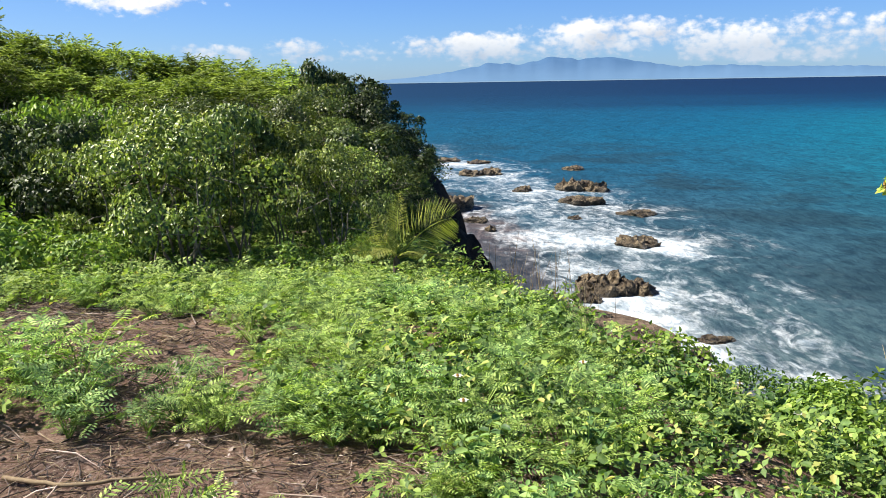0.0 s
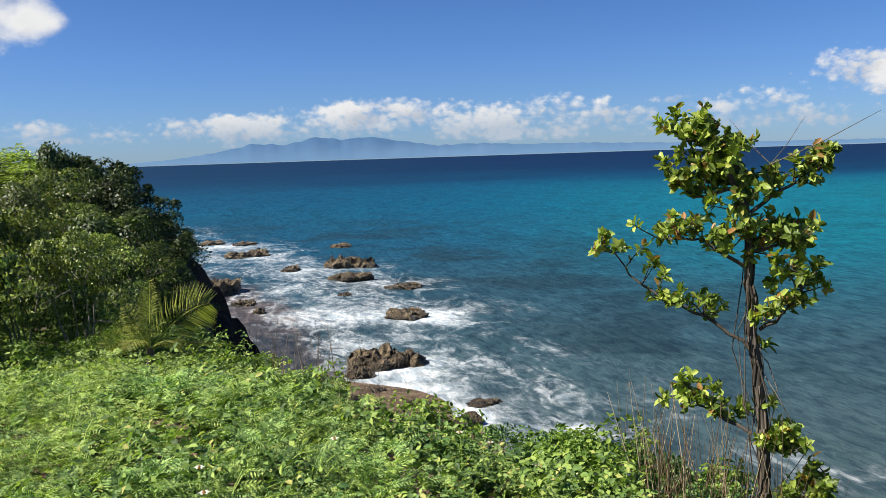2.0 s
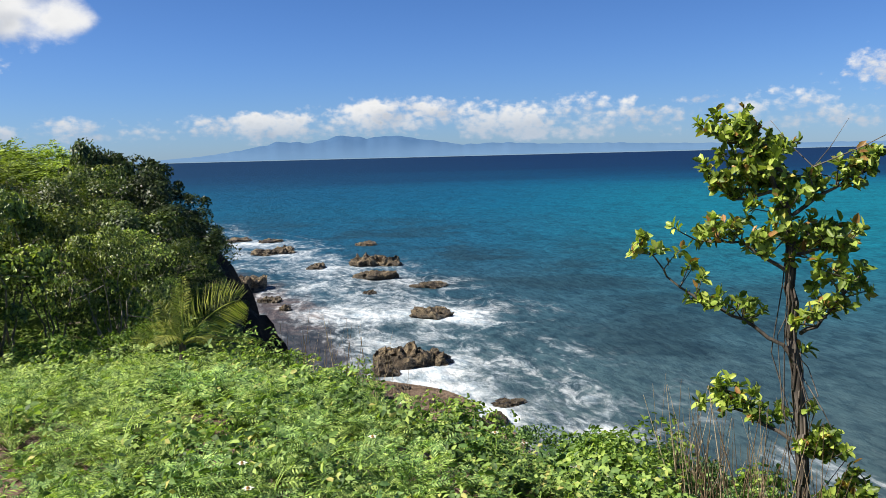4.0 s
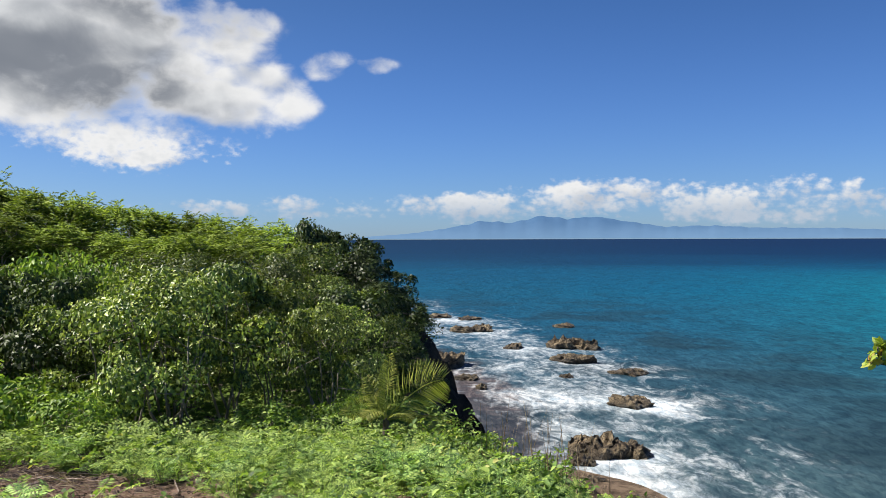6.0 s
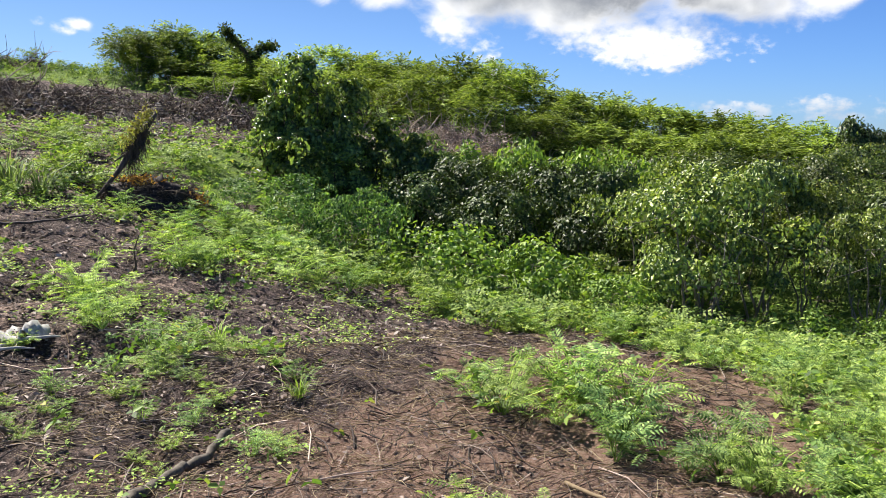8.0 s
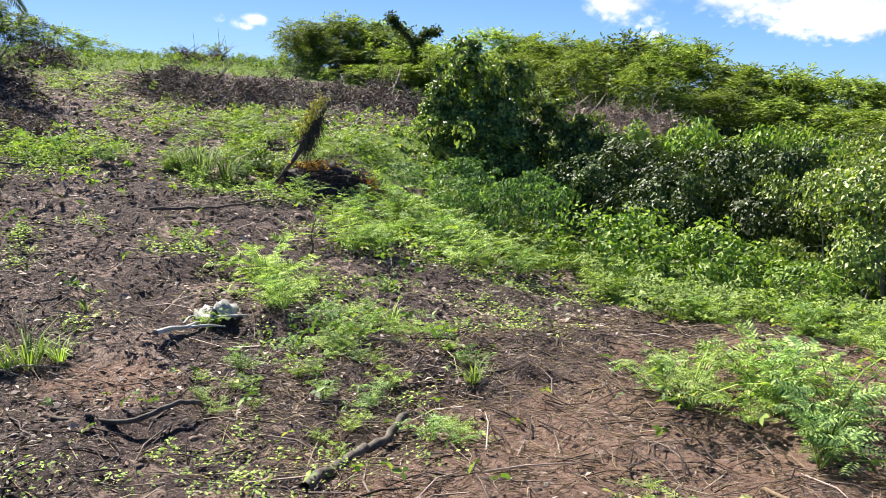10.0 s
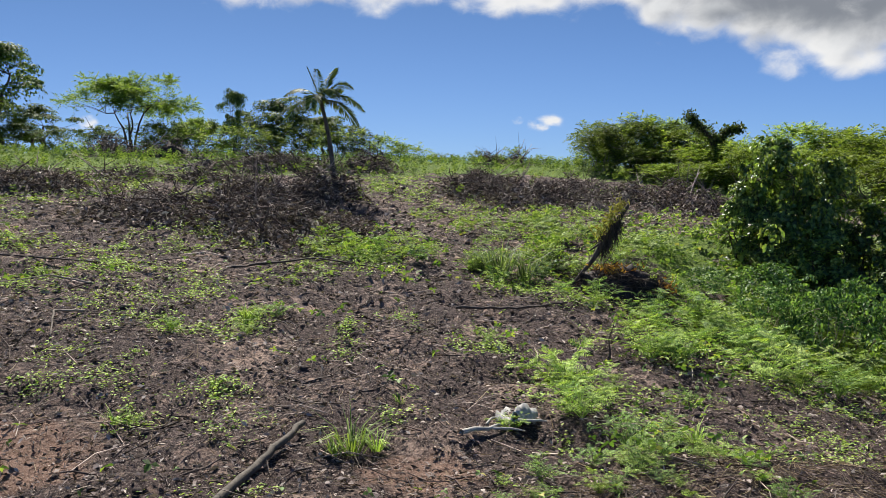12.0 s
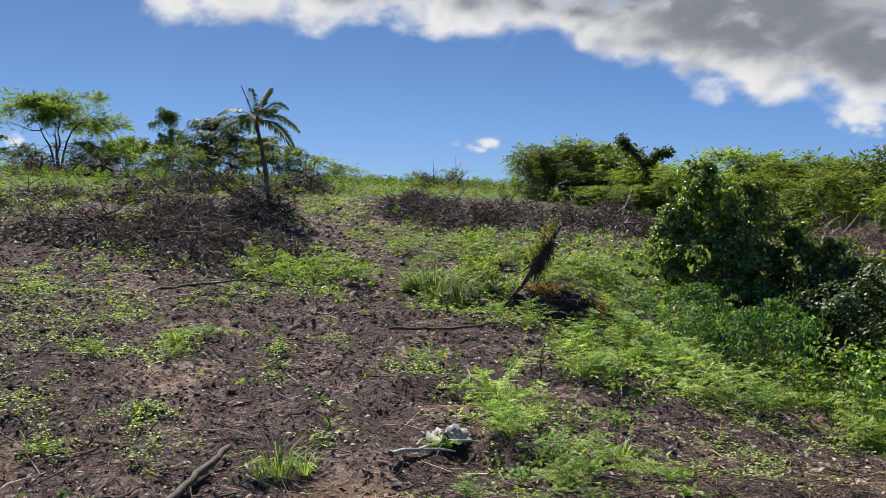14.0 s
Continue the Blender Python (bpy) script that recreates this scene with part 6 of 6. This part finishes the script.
def build_white_debris():
    """Pale bleached wood with a scrap of grey sheet caught on it."""
    ob = new("bleached_wood")
    z = float(land_z(-6.1, 2.7))
    ob.matrix_world = pose(-6.1, 2.7, z)
    for pts, thick in (([(0.30, -0.50, 0.11), (0.22, -0.36, 0.10), (0.13, -0.2, 0.06), (0.02, -0.06, 0.05), (-0.05, 0.05, 0.03)], 0.021), ([(-0.05, 0.05, 0.03), (0.0, 0.14, 0.06), (0.06, 0.22, 0.06), (0.04, 0.30, 0.05), (0.02, 0.38, 0.03)], 0.016),
                       ([(0.10, -0.14, 0.05), (0.16, -0.02, 0.05), (0.17, 0.1, 0.02)], 0.012), ([(-0.1, -0.1, 0.03), (-0.16, -0.02, 0.06), (-0.2, 0.05, 0.05)], 0.012)):
        b = Build()
        add_tube(b, pts, np.linspace(thick, thick * 0.45, len(pts)), 8)
        part("limb", b.mesh("limb", WHITE_WOOD, True), ob, "bleached white limb")
    q = np.linspace(-1, 1, 9)
    X, Y = np.meshgrid(q, q)
    Z = 0.10 + 0.05 * np.sin(X * 3 + Y * 2) - 0.07 * (X ** 2 + Y ** 2) / 2 + 0.035 * np.sin(Y * 6 + X * 4)
    V = np.stack([-0.14 + X * 0.13 + 0.03 * np.sin(Y * 5), 0.20 + Y * 0.15 + 0.03 * np.sin(X * 4), Z], -1).reshape(-1, 3)
    k = (np.arange(8)[:, None] * 9 + np.arange(8)).ravel()[:, None]
    me = mesh_np("sheet", V, k + [0, 1, 10, 9], GREY_SHEET, True)
    part("sheet", me, ob, "crumpled pale scrap").modifiers.new("thick", "SOLIDIFY").thickness = 0.012
    tagged(ob, "bleached white wood scraps lying on bare soil", "driftwood")


GREY_SHEET = bark_material("grey_sheet", (0.22, 0.22, 0.21), (0.52, 0.51, 0.49), 14.0, varied=0.0)
WHITE_WOOD = bark_material("white_wood", (0.20, 0.18, 0.155), (0.46, 0.43, 0.38), 30.0)
build_white_debris()


def build_grass_tuft(x, y, n, tall, seed, label="tuft of green grass on bare soil", spread=0.25):
    """Blades that rise from a tuft and bend over."""
    r = np.random.default_rng(seed)
    b = Build()
    a = r.uniform(0, 6.28, n)
    flat = np.stack([np.cos(a), np.sin(a), 0 * a], 1)
    side = np.stack([-np.sin(a), np.cos(a), 0 * a], 1)
    P = flat * (tall * spread * r.uniform(0, 1, n) ** 0.7)[:, None]
    L = tall * r.uniform(0.3, 1.2, n)
    lean = r.uniform(0.15, 0.8, n)
    mid = P + (flat * lean[:, None] + [0, 0, 1.0]) * (L * 0.55)[:, None]
    tip = mid + (flat * (lean + 0.45)[:, None] + np.stack([0 * a, 0 * a, r.uniform(-0.3, 0.6, n)], 1)) * (L * 0.55)[:, None]
    w = (0.0025 + 0.0032 * tall / 0.3) * r.uniform(0.6, 1.2, n)
    S = side * w[:, None]
    V = np.stack([P - S * 0.7, P + S * 0.7, mid + S, mid - S, tip + S * 0.15, tip - S * 0.15], 1).reshape(-1, 3)
    k = np.arange(n)[:, None] * 6
    b.add(V, np.concatenate([k + [0, 1, 2, 3], k + [3, 2, 4, 5]]))
    ob = new("grass_tuft", b.mesh("grass_tuft", GRASS_LEAF if tall > 0.35 else FEATHER_LEAF))
    ob.matrix_world = pose(x, y, float(land_z(x, y)))
    tagged(ob, label, "grass", "grass tufts")


for k, (x, y, n, h) in enumerate([(-5.97, 1.42, 70, 0.34), (-6.0, 1.62, 40, 0.2), (-5.9, 1.28, 36, 0.18), (-11.45, 5.5, 150, 0.6), (-11.75, 5.3, 150, 0.42), (-11.3, 5.85, 90, 0.5), (-7.66, 0.72, 40, 0.15), (-6.8, 2.1, 25, 0.14), (-7.1, -0.1, 30, 0.14), (-9.4, 1.3, 60, 0.22), (-12.6, -0.8, 120, 0.2), (-5.4, 4.0, 60, 0.2), (-3.9, 3.4, 40, 0.2)]):
    build_grass_tuft(x, y, n, h, 130 + k, spread=0.35 if n > 140 else 0.25)


def build_stump():
    """An uprooted stump: a dark root ball, a raised arm with hanging roots, dry orange leaves caught on it."""
    r = np.random.default_rng(141)
    x, y = -10.6, 6.95
    ob = new("uprooted_stump")
    ob.matrix_world = pose(x, y, float(land_z(x, y)) - 0.05, 0, 0, 70)
    arm = np.array([(-0.78, 0.0, 0.05), (-0.52, 0.0, 0.32), (-0.30, 0.0, 0.58), (-0.12, 0.02, 0.85), (0.08, 0.04, 1.15), (0.26, 0.05, 1.40)])
    b = Build()
    add_tube(b, arm, [0.022, 0.026, 0.034, 0.055, 0.05, 0.025], 9)
    add_tube(b, [(-0.35, 0.0, 0.72), (-0.2, 0.0, 0.82), (-0.1, 0.0, 0.86)], [0.01, 0.02, 0.03], 6)
    part("arm", b.mesh("arm", DEAD_LOG, True), ob)
    u, v = (g.ravel() for g in np.meshgrid(np.linspace(0, 2 * math.pi, 29)[:-1], np.linspace(0, math.pi / 2, 9)))
    lump = 1 + 0.16 * np.sin(3 * u + 4 * v) + r.normal(0, 0.07, len(u))
    V = np.stack([0.12 + 0.72 * np.cos(u) * np.cos(v) * lump, 0.1 + 0.46 * np.sin(u) * np.cos(v) * lump, 0.43 * np.sin(v) * lump], 1)
    k, i = np.arange(28), np.arange(8)[:, None] * 28
    F = np.stack([i + k, i + (k + 1) % 28, i + 28 + (k + 1) % 28, i + 28 + k], -1).reshape(-1, 4)
    # dark solid among the roots, its near-black colour including the hollow's shade
    part("root_ball", mesh_np("root_ball", V, F, DARK_CORE), ob, "dark root ball")
    b = Build()
    n = 900
    t, w = r.uniform(0, 2 * math.pi, n), r.uniform(0, 1.3, n)
    P = np.stack([0.12 + 0.76 * np.cos(t) * np.cos(w), 0.1 + 0.50 * np.sin(t) * np.cos(w), 0.45 * np.sin(w)], 1)
    Q = P + r.normal(size=(n, 3)) * [0.16, 0.16, 0.1]
    Q[:, 2] = np.abs(Q[:, 2])
    s = 0.62 * r.uniform(0, 1, (300, 1))
    A = np.array([-0.16, 0.02, 0.86]) * (1 - s) + np.array([0.25, 0.05, 1.38]) * s + r.normal(size=(300, 3)) * 0.04
    drop = np.array([0.02, 0.0, -0.30]) * (1 - 0.8 * s) + r.normal(size=(300, 3)) * [0.06, 0.06, 0.06]
    add_sticks(b, np.concatenate([P, A]), np.concatenate([Q, A + drop]), 0.006, 0.1, r)
    part("root_tangle", b.mesh("root_tangle", DEAD_LOG), ob, "tangle of dark fine roots")
    b = Build()
    n = 480
    s = r.uniform(0, 1, (n, 1))
    P = np.array([-0.2, 0.0, 0.90]) * (1 - s) + np.array([0.22, 0.03, 1.42]) * s + r.normal(size=(n, 3)) * 0.05 + [-0.05, -0.03, 0.04]
    add_leaves(b, P, unit(r.normal(size=(n, 3))), unit(r.normal(size=(n, 3)) + [0, 0, 0.6]), 0.06, 0.022)
    tagged(part("moss", b.mesh("moss", MOSS), ob), "yellow-green creeper on the arm", kind="stuff")
    b = Build()
    n = 240
    P = np.where(r.uniform(0, 1, (n, 1)) < 0.7, np.array([0.0, -0.05, 0.45]) + r.normal(size=(n, 3)) * [0.17, 0.12, 0.035], np.array([0.78, -0.1, 0.16]) + r.normal(size=(n, 3)) * [0.09, 0.09, 0.06])
    P[:, 2] = np.maximum(P[:, 2], 0.08)
    add_leaves(b, P, unit(r.normal(size=(n, 3))), unit(r.normal(size=(n, 3)) + [0, 0, 0.6]), 0.07, 0.035)
    part("dry_leaves", b.mesh("dry_leaves", DRY_LEAF), ob, "dry orange leaves")
    tagged(ob, "uprooted dark tree stump hung with roots and dry orange leaves", "stump")


build_stump()


def build_vine_snag():
    """A hooked dead trunk smothered in vine on the hill crest."""
    r = np.random.default_rng(151)
    x, y = -24.2, 21.3
    ob = new("vine_snag")
    ob.matrix_world = pose(x, y, float(land_z(x, y))) @ Matrix.Scale(1.1, 4)
    line = np.array([(0.0, 0.0, 0.0), (0.0, 0.1, 1.0), (-0.1, -0.1, 1.7), (-0.35, -0.55, 2.2), (-0.45, -0.75, 2.45)])
    arm = np.array([(0.0, 0.0, 1.5), (0.25, 0.35, 1.9), (0.45, 0.75, 1.95)])
    b = Build()
    add_tube(b, line, [0.12, 0.1, 0.08, 0.05, 0.02], 7)
    add_tube(b, arm, [0.07, 0.05, 0.03], 6)
    part("trunk", b.mesh("trunk", DEAD_LOG, True), ob)
    b = Build()
    n = 2600
    t = r.uniform(0, 1, n)
    q = np.where(t < 0.65, t / 0.65, 0)
    A = np.stack([np.interp(q * 4, np.arange(5), line[:, k]) for k in range(3)], 1)
    C = np.stack([np.interp(np.clip(t - 0.65, 0, 1) / 0.35 * 2, np.arange(3), arm[:, k]) for k in range(3)], 1)
    P = np.where((t < 0.65)[:, None], A, C) + r.normal(size=(n, 3)) * np.where(t < 0.4, 0.2, 0.09)[:, None]
    add_leaves(b, P, unit(r.normal(size=(n, 3))), unit(r.normal(size=(n, 3)) + [0, 0, 0.6]), 0.11, 0.06)
    part("vine", b.mesh("vine", SHRUB_LEAF), ob)
    tagged(ob, "dead trunk smothered in dark green vine on the hill crest", "tree")


build_vine_snag()
